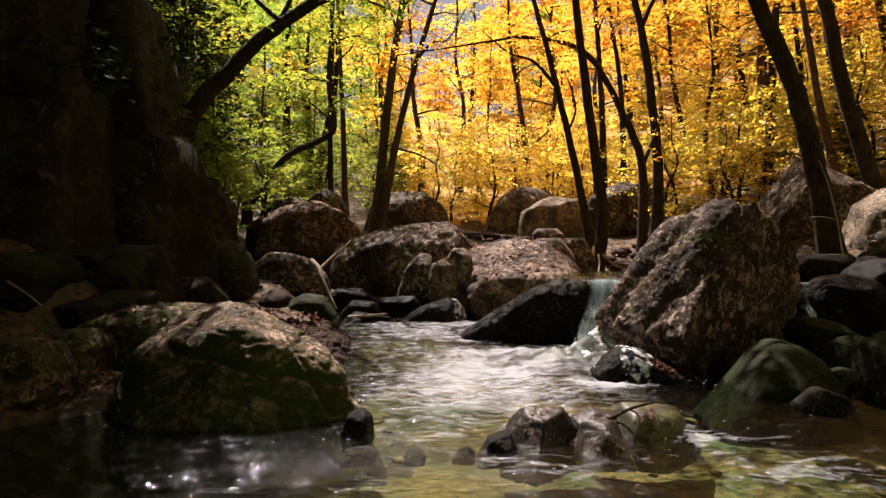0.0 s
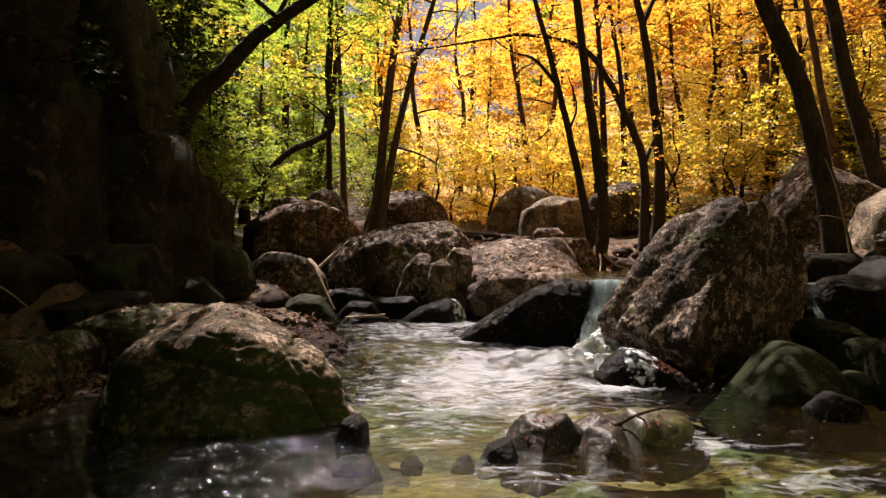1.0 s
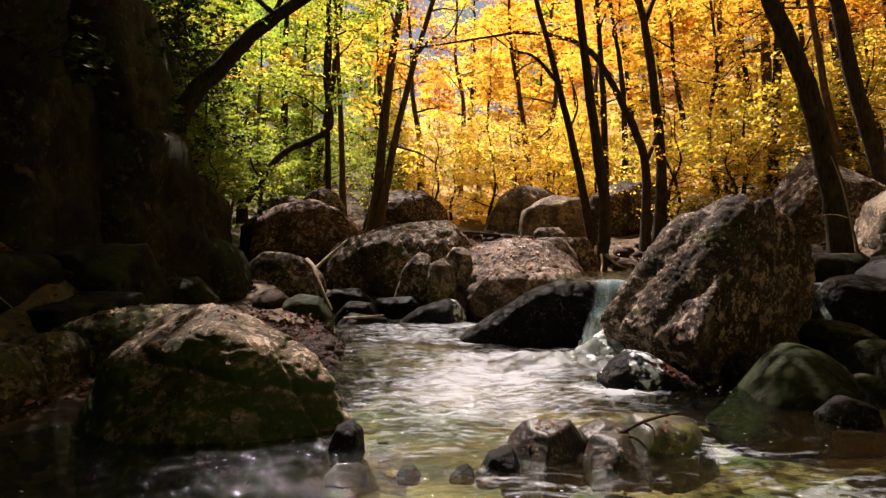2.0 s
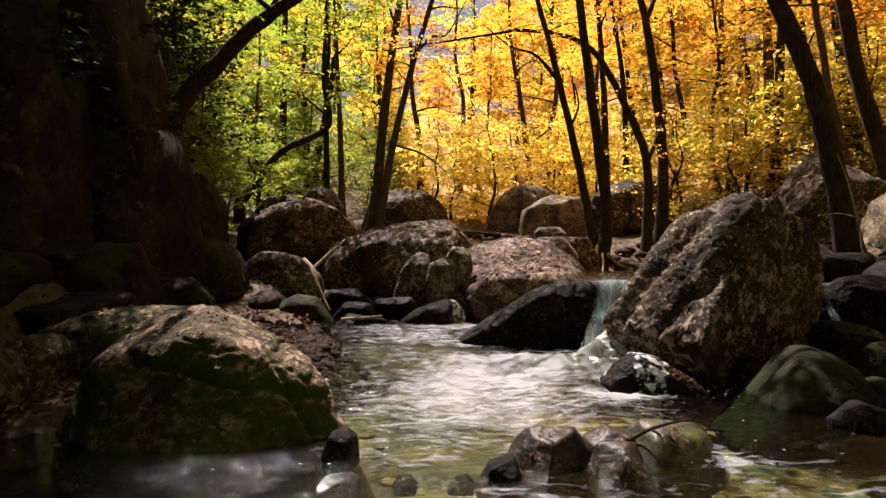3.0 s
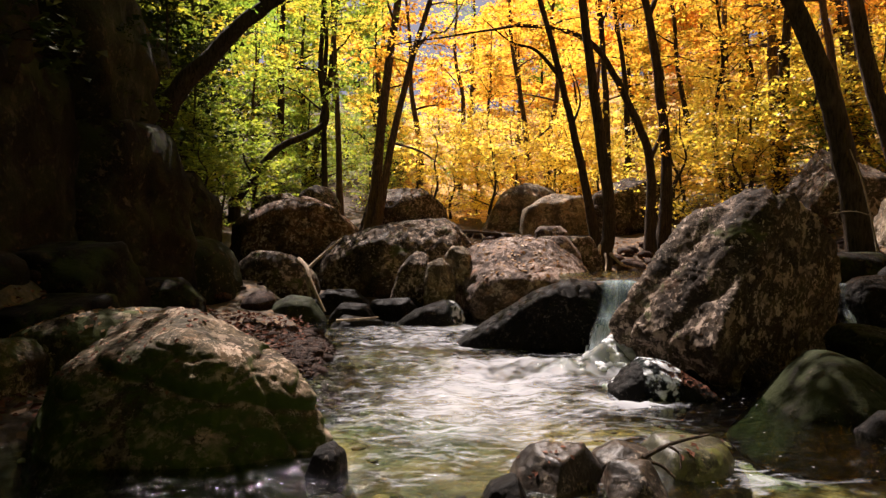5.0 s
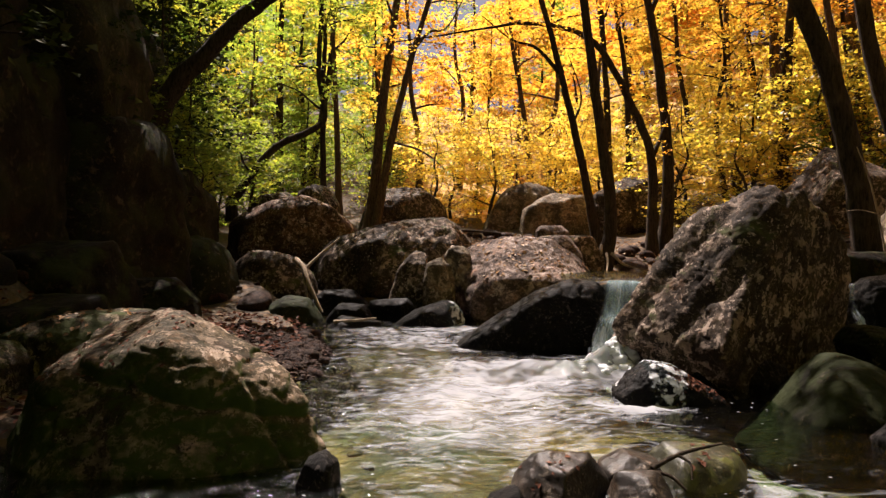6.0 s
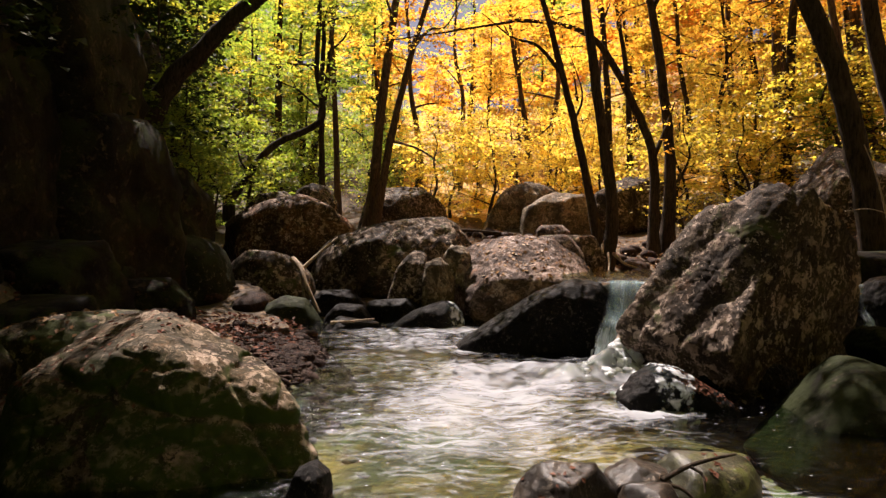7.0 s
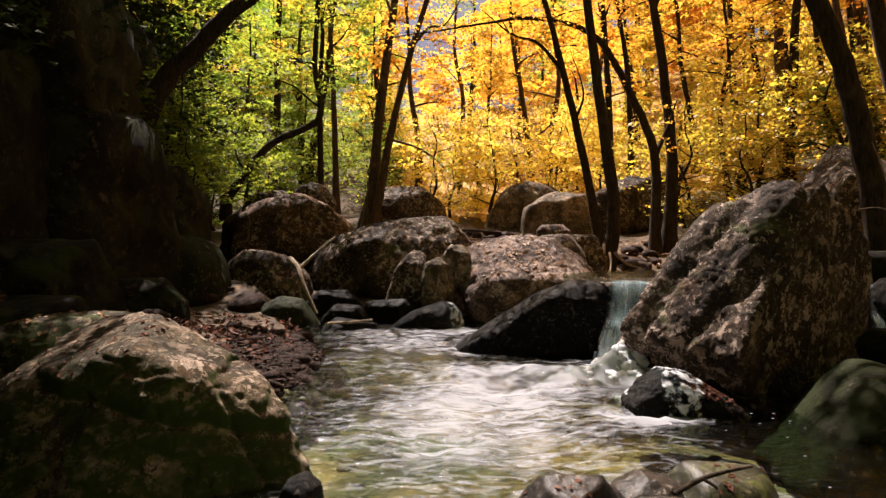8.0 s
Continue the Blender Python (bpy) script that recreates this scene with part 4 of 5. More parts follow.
boulder("added stone darkened for the shade of a leaning tree", ROCK_SHADED, (5.6, 10.9, 0.85), 0.6, 0, 5, ((0, 0.7), (90, 0.45), (180, 0.7), (-90, 0.6), (45, 0.6), (135, 0.6)), slope=False)
boulder("added stone darkened for the shade of a leaning tree", ROCK_SHADED, (8.4, 9.5, 0.9), 0.7, 0, 5, ((0, 0.8), (90, 0.6), (180, 0.7), (-90, 0.7), (45, 0.7), (135, 0.7)), slope=False)


# the shaded rock wall on the left bank, in leaning blocks; shade is in the colour
CLIFF = "mossy rock wall block with shade put into its colour"
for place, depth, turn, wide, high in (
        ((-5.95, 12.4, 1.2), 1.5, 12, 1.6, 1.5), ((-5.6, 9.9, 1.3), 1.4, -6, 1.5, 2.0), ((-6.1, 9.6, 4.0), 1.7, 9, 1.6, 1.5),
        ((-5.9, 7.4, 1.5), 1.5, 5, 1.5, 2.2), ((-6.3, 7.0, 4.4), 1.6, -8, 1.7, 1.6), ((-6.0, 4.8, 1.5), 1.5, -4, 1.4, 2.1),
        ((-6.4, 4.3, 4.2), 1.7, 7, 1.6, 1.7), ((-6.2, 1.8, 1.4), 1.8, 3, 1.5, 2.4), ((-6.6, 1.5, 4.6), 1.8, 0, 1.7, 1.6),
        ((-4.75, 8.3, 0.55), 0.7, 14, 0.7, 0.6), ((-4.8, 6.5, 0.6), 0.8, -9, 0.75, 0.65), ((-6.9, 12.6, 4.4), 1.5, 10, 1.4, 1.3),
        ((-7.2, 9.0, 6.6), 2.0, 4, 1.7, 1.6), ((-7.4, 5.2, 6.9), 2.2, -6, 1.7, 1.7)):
    boulder(CLIFF, ROCK_SHADED, place, depth, turn, 4,
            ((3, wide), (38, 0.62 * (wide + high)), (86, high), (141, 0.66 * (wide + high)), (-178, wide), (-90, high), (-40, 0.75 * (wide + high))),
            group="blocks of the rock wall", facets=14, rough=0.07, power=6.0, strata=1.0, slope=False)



# ---------------------------------------------------------------- trees
def limb_lines(rng, trunk, radii, count, first, length, rise):
    """Limbs that leave a trunk, each with a few twigs: lists of (line, radius)."""
    limbs = []
    turn = rng.uniform(0, 6.28)
    for k in range(count):
        s = first + (0.98 - first) * (k + rng.uniform(0.2, 0.8)) / count
        i = min(int(s * (len(trunk) - 1)), len(trunk) - 2)
        turn += 2.4 + rng.normal() * 0.4
        ln = length * (1.15 - 0.6 * s) * rng.uniform(0.7, 1.2)
        way = np.array([math.cos(turn), math.sin(turn), rise + rng.normal() * 0.2])
        p = [trunk[i]]
        for j in range(5):
            way = way + np.array([rng.normal() * 0.22, rng.normal() * 0.22, rng.normal() * 0.12 + (0.05 if j < 2 else -0.12)])
            p.append(p[-1] + way / np.linalg.norm(way) * ln / 5)
        line = spline(p, 8)
        r = min(radii[i] * 0.5, 0.035 + 0.013 * ln)
        twigs = []
        for _ in range(3):
            j = rng.integers(3, 7)
            w2 = np.array([math.cos(turn + rng.choice([-1, 1]) * rng.uniform(0.5, 1.1)), math.sin(turn + rng.normal() * 0.9), rng.uniform(-0.1, 0.5)])
            q = [line[j]]
            for _ in range(3):
                w2 = w2 + rng.normal(size=3) * 0.25
                q.append(q[-1] + w2 / np.linalg.norm(w2) * ln * 0.14)
            twigs.append((spline(q, 4), r * 0.35))
        limbs.append((line, r, twigs))
    return limbs


def tree(label, line, radius, bark, leaf, seed, limbs=9, first=0.45, length=3.2, rise=0.5, each=40, sprays=7, size=0.11,
         sides=10, top=0.25, extra=(), plain=False, near=False, category="tree", name="tree", group="", fan=0.5):
    """A tree with trunk, limbs and a crown of separate leaves; line: the trunk's way from its base up."""
    rng = np.random.default_rng(seed)
    base = np.array(line[0], float)
    pts = np.array(line, float) - base
    n = max(12, 5 * len(pts))
    trunk = spline(pts, n)
    trunk[1:-1] += rng.normal(size=(n - 2, 3)) * radius * 0.05
    s = np.linspace(0, 1, n)
    radii = radius * (1 - (1 - top) * s ** 1.1) * (1 + 0.55 * np.exp(-s * n * 0.55))
    root = tagged(new(name), label, category, group)
    root.location = base
    sunk = np.vstack([trunk[:1] - [0, 0, 0.5], trunk])
    v, f = tube(sunk, np.r_[radii[0] * 1.15, radii], sides, seed)
    part("trunk", mesh_of("trunk", v, f, bark), root)
    middles = []
    made = limb_lines(rng, trunk, radii, limbs, first, length, rise)
    for e in extra:
        ln = spline(np.array(e[0], float) - base, 14)
        made.append((ln, e[1], []))
    for ln, r, twigs in made:
        k = len(ln)
        twig_pieces = []
        few = np.arange(k) if near else np.array([0, 2, 4, 7]) if k == 8 else np.arange(0, k, 3)
        pieces = [tube(ln[few], (r * (1 - 0.8 * np.linspace(0, 1, k)))[few], 5 if near else 4, seed)]
        for q, rq in twigs:
            (twig_pieces if near else pieces).append(tube(q, rq * (1 - 0.7 * np.linspace(0, 1, len(q))), 3, seed))
            middles.append(q[-1]), middles.append(q[2])
        v, f = joined(pieces)
        limb = part("limb", mesh_of("limb", v, f, bark), root)
        for v, f in twig_pieces:
            part("twig", mesh_of("twig", v, f, bark), limb)
        for j in rng.integers(int(k * 0.3), k, sprays):
            middles.append(ln[j] + rng.normal(size=3) * [0.35, 0.35, 0.2])
    if each and middles:
        v, f = fans(rng, middles, each, fan, size, plain)
        part("crown", mesh_of("crown", v, f, leaf, smooth=False), root, kind="stuff")
    return root


def wood_tree(seed, height, bark, leaf, label, **more):
    """A tree of the wood: a slightly bowed trunk, foliage in layers from low down to the top."""
    rng = np.random.default_rng(seed)
    lean = rng.normal(size=2) * 0.05
    pts = [(lean[0] * h * height + rng.normal() * 0.12, lean[1] * h * height + rng.normal() * 0.12, h * height) for h in (0, 0.2, 0.4, 0.6, 0.8, 1.0)]
    pts[0] = (0, 0, 0)
    given = dict(limbs=15, first=0.14, length=0.27 * height, rise=0.32, each=24, sprays=6, size=0.22, fan=0.72, sides=7, top=0.15)
    given.update(more)
    return tree(label, pts, 0.011 * height + 0.02, bark, leaf, seed, **given)


# the trees that stand by the stream
def stream_tree(label, line, r, bark, leaf, seed, **more):
    more = {"fan": 0.5, "size": 0.105, **more}
    more["each"] = int(1.5 * more["each"])
    end = Vector(line[-1]) + (Vector(line[-1]) - Vector(line[-2])).normalized() * 3.0
    return tree(label, [*line, tuple(end)], r, bark, leaf, seed, group="trees by the stream", near=True, **more)


stream_tree("tall dark trunk of a twin tree with yellow-green leaves", [(-2.64, 23.0, 1.7), (-2.38, 23, 3.6), (-2.0, 23, 7.4), (-1.53, 23, 10.6), (-1.32, 23, 13.5)], 0.20, BARK_BROWN, LEAF_LIME, 11, first=0.5, length=3.0, each=9)
stream_tree("forked dark trunk of a twin tree", [(-2.38, 22.7, 1.7), (-2.04, 22.7, 3.6), (-1.68, 22.7, 5.5), (-0.98, 22.7, 8.3), (-0.26, 22.7, 10.6), (0.3, 22.7, 12.8)], 0.16, BARK_BROWN, LEAF_LIME, 12, first=0.6, length=2.4, each=7,
            extra=[([(-0.98, 22.7, 8.3), (-0.4, 22.6, 8.9), (0.2, 22.5, 9.0), (0.9, 22.4, 10.2)], 0.07), ([(-1.75, 22.7, 5.0), (-0.9, 22.6, 4.75), (-0.3, 22.5, 4.4), (0.15, 22.4, 3.95)], 0.05)])
stream_tree("straight dark trunk leaning over the upper pool", [(3.97, 15.9, 0.75), (4.16, 15.9, 2.15), (3.81, 15.9, 4.81), (3.45, 15.9, 7.76), (3.19, 15.9, 10.7)], 0.17, BARK_DARK, LEAF_GOLD, 13, first=0.72, length=2.6, each=20)
stream_tree("slender dark leaning trunk with bare branches", [(4.33, 17.6, 1.1), (3.81, 17.6, 3.71), (3.27, 17.6, 5.98), (2.62, 17.6, 8.42), (1.89, 17.6, 11.0)], 0.11, BARK_DARK, LEAF_GOLD, 14, first=0.6, length=2.4, each=6,
            extra=[([(3.3, 17.6, 5.9), (2.6, 17.4, 6.6), (1.9, 17.3, 6.8), (1.1, 17.2, 7.4)], 0.06), ([(3.6, 17.6, 4.6), (3.85, 17.7, 5.4), (3.5, 17.8, 6.6)], 0.04)])
stream_tree("dark trunk bowed into a long arching branch", [(6.02, 18.4, 1.1), (5.99, 18.4, 3.82), (5.33, 18.4, 5.52), (4.56, 18.4, 6.88), (3.68, 18.4, 7.46), (2.31, 18.4, 7.65), (1.26, 18.4, 7.49)], 0.14, BARK_DARK, LEAF_GOLD, 15, first=0.5, length=1.6, each=10, limbs=8, rise=0.2, top=0.1,
            extra=[([(6.0, 18.4, 3.7), (6.3, 18.3, 4.5), (6.55, 18.2, 5.3)], 0.08)])
stream_tree("tall dark forked trunk in golden leaves", [(6.47, 18.6, 1.3), (6.57, 18.6, 3.65), (6.31, 18.6, 6.2), (6.02, 18.6, 8.07), (5.63, 18.6, 9.77), (5.2, 18.6, 11.8)], 0.18, BARK_DARK, LEAF_GOLD, 16, first=0.68, length=2.8, each=18,
            extra=[([(6.05, 18.6, 8.0), (6.4, 18.6, 8.8), (6.9, 18.5, 9.6), (7.2, 18.4, 11)], 0.09)])
stream_tree("thick dark trunk leaning over the stream bank", [(6.69, 10.4, 0.8), (6.32, 10.4, 2.8), (5.86, 10.4, 4.34), (5.34, 10.4, 5.5), (4.68, 10.4, 7.2)], 0.17, BARK_DARK, LEAF_MIX, 17, first=0.8, length=4.2, each=34, size=0.16, limbs=9, top=0.5,
            # Unseen limbs added overhead to shade the dome boulder and right pool.
            extra=[([(4.6, 10.4, 7.6), (0.6 * 4.6 + 0.4 * x, 0.5 * 10.4 + 0.5 * y, 8.7), (x, y, z)], 0.08) for x, y, z in
                   ((0.3, 9.8, 9.1), (0.8, 10.3, 9.3), (1.2, 9.9, 9.0), (0.7, 10.6, 9.6), (1.4, 10.4, 9.4), (1.8, 9.6, 9.2), (2.4, 10.2, 9.4), (2.6, 11.0, 9.2), (3.0, 11.6, 9.5), (2.1, 10.4, 9.0), (2.9, 9.8, 9.6), (1.1, 10.2, 9.6))])
stream_tree("dark leaning trunk on the boulder bank", [(8.9, 12.2, 1.5), (8.51, 12.2, 2.84), (8.06, 12.2, 4.3), (7.63, 12.2, 6.22), (7.27, 12.2, 8.0)], 0.19, BARK_DARK, LEAF_ORANGE, 18, first=0.75, length=3.0, each=22, top=0.45)
stream_tree("brown trunk among orange leaves", [(12.63, 18.9, 3.2), (12.33, 18.9, 5.12), (12.1, 18.9, 7.22), (11.98, 18.9, 8.97), (11.84, 18.9, 11.4)], 0.21, BARK_BROWN, LEAF_ORANGE, 19, first=0.4, each=30)
stream_tree("slender brown trunk among orange leaves", [(10.6, 16.2, 2.6), (10.0, 16.2, 5.17), (9.55, 16.2, 7.87), (9.4, 16.2, 9.7)], 0.12, BARK_BROWN, LEAF_ORANGE, 20, first=0.5, length=2.2, each=24)
stream_tree("dark trunk leaning far out from the cliff", [(-5.6, 12.2, 2.6), (-4.94, 12.2, 4.08), (-4.32, 12.2, 4.75), (-3.54, 12.2, 5.54), (-2.52, 12.2, 6.22), (-1.17, 12.2, 7.1)], 0.19, BARK_DARK, LEAF_LIME, 21, first=0.5, length=2.4, each=26, size=0.09)
stream_tree("thin trunk among yellow-green leaves", [(-3.96, 21.6, 1.9), (-4.0, 21.6, 6.07), (-3.92, 21.6, 8.28), (-3.98, 21.6, 10.1), (-4.04, 21.6, 12)], 0.10, BARK_DARK, LEAF_LIME, 22, first=0.45, length=2.4, each=16)
stream_tree("thin trunk among yellow-green leaves", [(-3.55, 22.3, 1.9), (-3.67, 22.3, 6.22), (-3.8, 22.3, 9.1), (-3.88, 22.3, 12)], 0.11, BARK_BROWN, LEAF_LIME, 23, first=0.5, length=2.4, each=16)
stream_tree("slim trunk bent sharply upwards", [(-5.2, 16.2, 2.4), (-4.19, 16.2, 3.67), (-3.36, 16.2, 4.09), (-2.97, 16.2, 4.34), (-2.88, 16.2, 4.64), (-3.03, 16.2, 5.62), (-2.97, 16.2, 6.97), (-2.91, 16.2, 8.5)], 0.09, BARK_DARK, LEAF_LIME, 24, first=0.5, length=2.0, each=14, top=0.5)
stream_tree("slender sunlit tree in the golden wood", [(4.35, 29.7, 2.6), (4.02, 29.7, 6.23), (3.69, 29.7, 8.71), (3.3, 29.7, 10.91), (3.19, 29.7, 13.4)], 0.14, BARK_BROWN, LEAF_GOLD, 25, first=0.4, length=2.4, each=8,
            extra=[([(4.0, 29.7, 6.2), (4.6, 29.4, 6.5), (5.2, 29.2, 7.0), (5.8, 29.0, 7.1)], 0.07), ([(4.0, 29.6, 6.1), (3.2, 29.4, 6.4), (2.2, 29.2, 7.0)], 0.06)])
stream_tree("thin crooked dark tree on the wooded slope", [(9.69, 21.6, 2.5), (9.33, 21.6, 4.67), (9.33, 21.6, 6.07), (9.57, 21.6, 7.68), (9.33, 21.6, 10)], 0.10, BARK_DARK, LEAF_MIX, 26, first=0.35, length=2.2, each=28)
stream_tree("straight brown trunk on the wooded slope", [(11.3, 24.3, 3.0), (11.08, 24.3, 6.23), (10.9, 24.3, 8.93), (10.85, 24.3, 12)], 0.16, BARK_BROWN, LEAF_MIX, 27, first=0.4, each=28)
stream_tree("slender dark trunk in golden leaves", [(6.8, 25.7, 2.0), (6.7, 25.7, 6.98), (6.51, 25.7, 10.31), (6.32, 25.7, 13.2)], 0.14, BARK_DARK, LEAF_GOLD, 28, first=0.5, each=24)
stream_tree("slender dark trunk in golden leaves", [(8.03, 27.0, 2.6), (7.91, 27, 7.78), (7.53, 27, 10.78), (7.11, 27, 13.3)], 0.13, BARK_DARK, LEAF_GOLD, 29, first=0.4, each=28)
stream_tree("dark trunk deep in the green wood", [(-7.33, 28.4, 3.6), (-7.25, 28.4, 9.68), (-7.15, 28.4, 12.31), (-7.07, 28.4, 14.4)], 0.16, BARK_DARK, LEAF_LIME, 30, first=0.4, each=30)
stream_tree("brown trunk among orange and green leaves", [(12.25, 23.0, 3.6), (12.04, 23, 8.08), (11.93, 23, 10.63), (11.83, 23, 12.8)], 0.19, BARK_BROWN, LEAF_ORANGE, 31, first=0.3, each=30)

# the wood behind: five kinds, copied
rng = np.random.default_rng(77)
KINDS = {
    "gold": [wood_tree(201, 13, BARK_BROWN, LEAF_GOLD, "golden autumn tree in the sunlit wood", group="autumn wood"),
             wood_tree(202, 15, BARK_DARK, LEAF_YELLOW, "yellow autumn tree in the sunlit wood", group="autumn wood")],
    "lime": [wood_tree(203, 13, BARK_DARK, LEAF_LIME, "slender yellow-green tree with dark bark in the wood", group="autumn wood"),
             wood_tree(204, 14, BARK_BROWN, LEAF_LIME, "slender yellow-green tree with dark bark in the wood", group="autumn wood")],
    "orange": [wood_tree(205, 14, BARK_BROWN, LEAF_ORANGE, "orange autumn tree on the slope", group="autumn wood"),
               wood_tree(206, 13, BARK_DARK, LEAF_MIX, "gold and green tree on the slope", group="autumn wood")],
    "mix": [wood_tree(214, 13, BARK_DARK, LEAF_MIX, "olive-gold tree with green leaves in the wood", group="autumn wood")],
    "bush_mix": [wood_tree(215, 3.4, BARK_DARK, LEAF_MIX, "low olive-gold sapling in the undergrowth", group="undergrowth", first=0.1, length=1.5, size=0.13, fan=0.45, plain=True, each=17, limbs=11)],
    "green": [wood_tree(210, 13, BARK_DARK, LEAF_GREEN, "shaded green-leaved tree with a dark trunk", group="autumn wood")],
    "far_gold": [wood_tree(221, 13, BARK_BROWN, LEAF_GOLD, "golden autumn tree high on the far slope", group="far wood", size=0.38, each=17, fan=0.9, limbs=12)],
    "far_lime": [wood_tree(222, 13, BARK_DARK, LEAF_LIME, "yellow-green tree high on the far slope", group="far wood", size=0.38, each=17, fan=0.9, limbs=12)],
    "far_orange": [wood_tree(223, 13, BARK_BROWN, LEAF_ORANGE, "orange autumn tree high on the far slope", group="far wood", size=0.38, each=17, fan=0.9, limbs=12)],
    "back": [wood_tree(224, 13, BARK_DARK, LEAF_GREEN, "unseen green tree added downstream to block the sky", group="wood downstream", size=0.6, each=12, plain=True, limbs=10, fan=1.0)],
    "pole": [wood_tree(231, 13, BARK_DARK, LEAF_MIX, "slender dark-stemmed tree with a thin high crown", group="slender trees", first=0.42, length=2.6, limbs=9, each=14, size=0.2, fan=0.6),
             wood_tree(232, 12, BARK_BROWN, LEAF_GOLD, "slender brown-stemmed tree with a thin high crown", group="slender trees", first=0.35, length=2.8, limbs=9, each=14, size=0.2, fan=0.6)],
    "shrub": [wood_tree(212, 3.4, BARK_DARK, LEAF_GREEN, "low dark green shrub on the rock wall", group="undergrowth", first=0.1, length=1.5, size=0.14, fan=0.4, each=16, limbs=12)],
    "canopy": [wood_tree(211, 13, BARK_DARK, LEAF_GREEN, "tall added tree whose unseen green crown blocks the light", group="shaded trees", first=0.55, length=5.0, size=0.36, each=30, limbs=14, sprays=8, plain=True, fan=0.9)],
    "dark": [wood_tree(207, 12, BARK_DARK, LEAF_DARK, "evergreen tree above the cliff with leaves darkened for shade", group="shaded trees", size=0.27, each=20, plain=True)],
    "bush": [wood_tree(208, 3.6, BARK_DARK, LEAF_YELLOW, "low golden-leaved sapling in the undergrowth", group="undergrowth", first=0.1, length=1.5, size=0.13, fan=0.45, plain=True, each=17, limbs=12),
             ],
    "bush_lime": [wood_tree(209, 3.4, BARK_DARK, LEAF_LIME, "low yellow-green sapling in the undergrowth", group="undergrowth", first=0.1, length=1.5, size=0.13, fan=0.45, plain=True, each=17, limbs=12)],
}
USED = set()


def plant(kind, x, y, grow=1.0, turn=None):
    if kind == "bush" and x / y < -0.08:
        kind = "bush_lime"
    if kind == "bush" and x / y > 0.27:
        kind = "bush_mix"
    pick = KINDS[kind][rng.integers(len(KINDS[kind]))]
    turn = rng.uniform(0, 360) if turn is None else turn
    m = pose(x, y, lie(x, y) - 0.15, 0, 0, turn)
    if pick not in USED:
        USED.add(pick)
        pick.matrix_basis = m
        pick.scale = (grow, grow, grow)
        return pick
    ob = copy_thing(pick, m)
    ob.scale = (grow, grow, grow)
    return ob


for row, (y, step, low, high) in enumerate(((27.5, 4.2, 0.45, 0.6), (32, 4.4, 0.55, 0.75), (37, 4.6, 0.65, 0.85), (43, 5.0, 0.7, 0.95), (50, 5.4, 0.75, 1.0), (58, 6.2, 0.8, 1.05), (68, 7.2, 0.85, 1.1), (80, 8.5, 0.9, 1.2), (94, 7.5, 1.1, 1.5))):
    reach = 0.78 * y + 5
    for x in np.arange(-reach, reach, step):
        px, py = x + rng.normal() * 0.9, y + rng.normal() * 1.2
        side = px / py
        kind = ("green" if rng.random() < 0.5 else "lime") if side < -0.15 + rng.normal() * 0.05 else "lime" if side < -0.06 + rng.normal() * 0.05 else ("gold" if side < 0.12 + rng.normal() * 0.06 else "mix" if side < 0.36 + rng.normal() * 0.08 else "orange")
        grow = rng.uniform(low, high)
        if abs(side) > 0.3:
            grow *= 1.3
        if -0.10 < side < 0.02 and row > 1:            # a gap in the canopy over the stream, tree tops sized to fit the camera's view
            top = 1.25 + rng.uniform(0.28, 0.345) * py
            plant("gold" if row < 4 else "far_gold", px, py, min(1.0, (top - lie(px, py)) / 13.8))
            continue
        if row < 2 and -0.1 < side < 0.62 and rng.random() < (0.97, 0.9)[row]:             # saplings stand free in the sun there
            if rng.random() < 0.8:
                plant("bush", px, py, 1.2)
            continue
        if kind == "gold" and rng.random() < 0.2:
            kind = "orange"
        if kind == "orange" and side > 0.3 and rng.random() < 0.6:
            kind = "mix"
        if row > 3 and kind == "mix":
            kind = "far_lime" if rng.random() < 0.35 else "far_gold"
        elif row > 3:
            kind = {"gold": "far_gold", "orange": "far_orange"}.get(kind, "far_lime")
        plant(kind, px, py, grow)
for _ in range(90):
    y = rng.uniform(19, 46)
    x = rng.uniform(-0.62, 0.72) * y
    if y < 28 and -5.5 < x < 9.0:
        continue
    plant("bush", x, y, rng.uniform(0.7, 1.3))
for x, y in ((-3.2, 27.5), (-1.4, 29.0), (0.4, 27.6), (1.6, 28.6), (3.0, 28.0), (4.8, 27.2), (6.4, 28.4), (8.0, 27.4), (9.6, 26.0), (5.6, 30.2), (10.6, 23.5), (9.0, 24.2), (-4.6, 25.0), (-6.2, 24.0), (8.6, 18.6), (9.6, 19.6), (7.7, 20.4), (10.8, 18.2), (12.0, 17.4), (8.3, 22.6), (12.6, 20.2), (10.2, 21.6), (14.0, 18.6)):
    plant("bush", x, y, rng.uniform(0.9, 1.3))
# slender bare-stemmed trees between the stream and the slope
for x, y in ((-9.5, 26.0), (-6.4, 29.5), (-5.6, 26.2), (-1.1, 30.5), (0.9, 33.0), (5.4, 32.0), (8.8, 33.5), (12.2, 30.5), (13.5, 26.5), (14.6, 24.0), (15.8, 29.0), (17.5, 26.0), (10.8, 20.4), (13.9, 21.5), (16.4, 22.0), (-3.0, 34.5)):
    plant("pole", x, y, rng.uniform(0.85, 1.25))
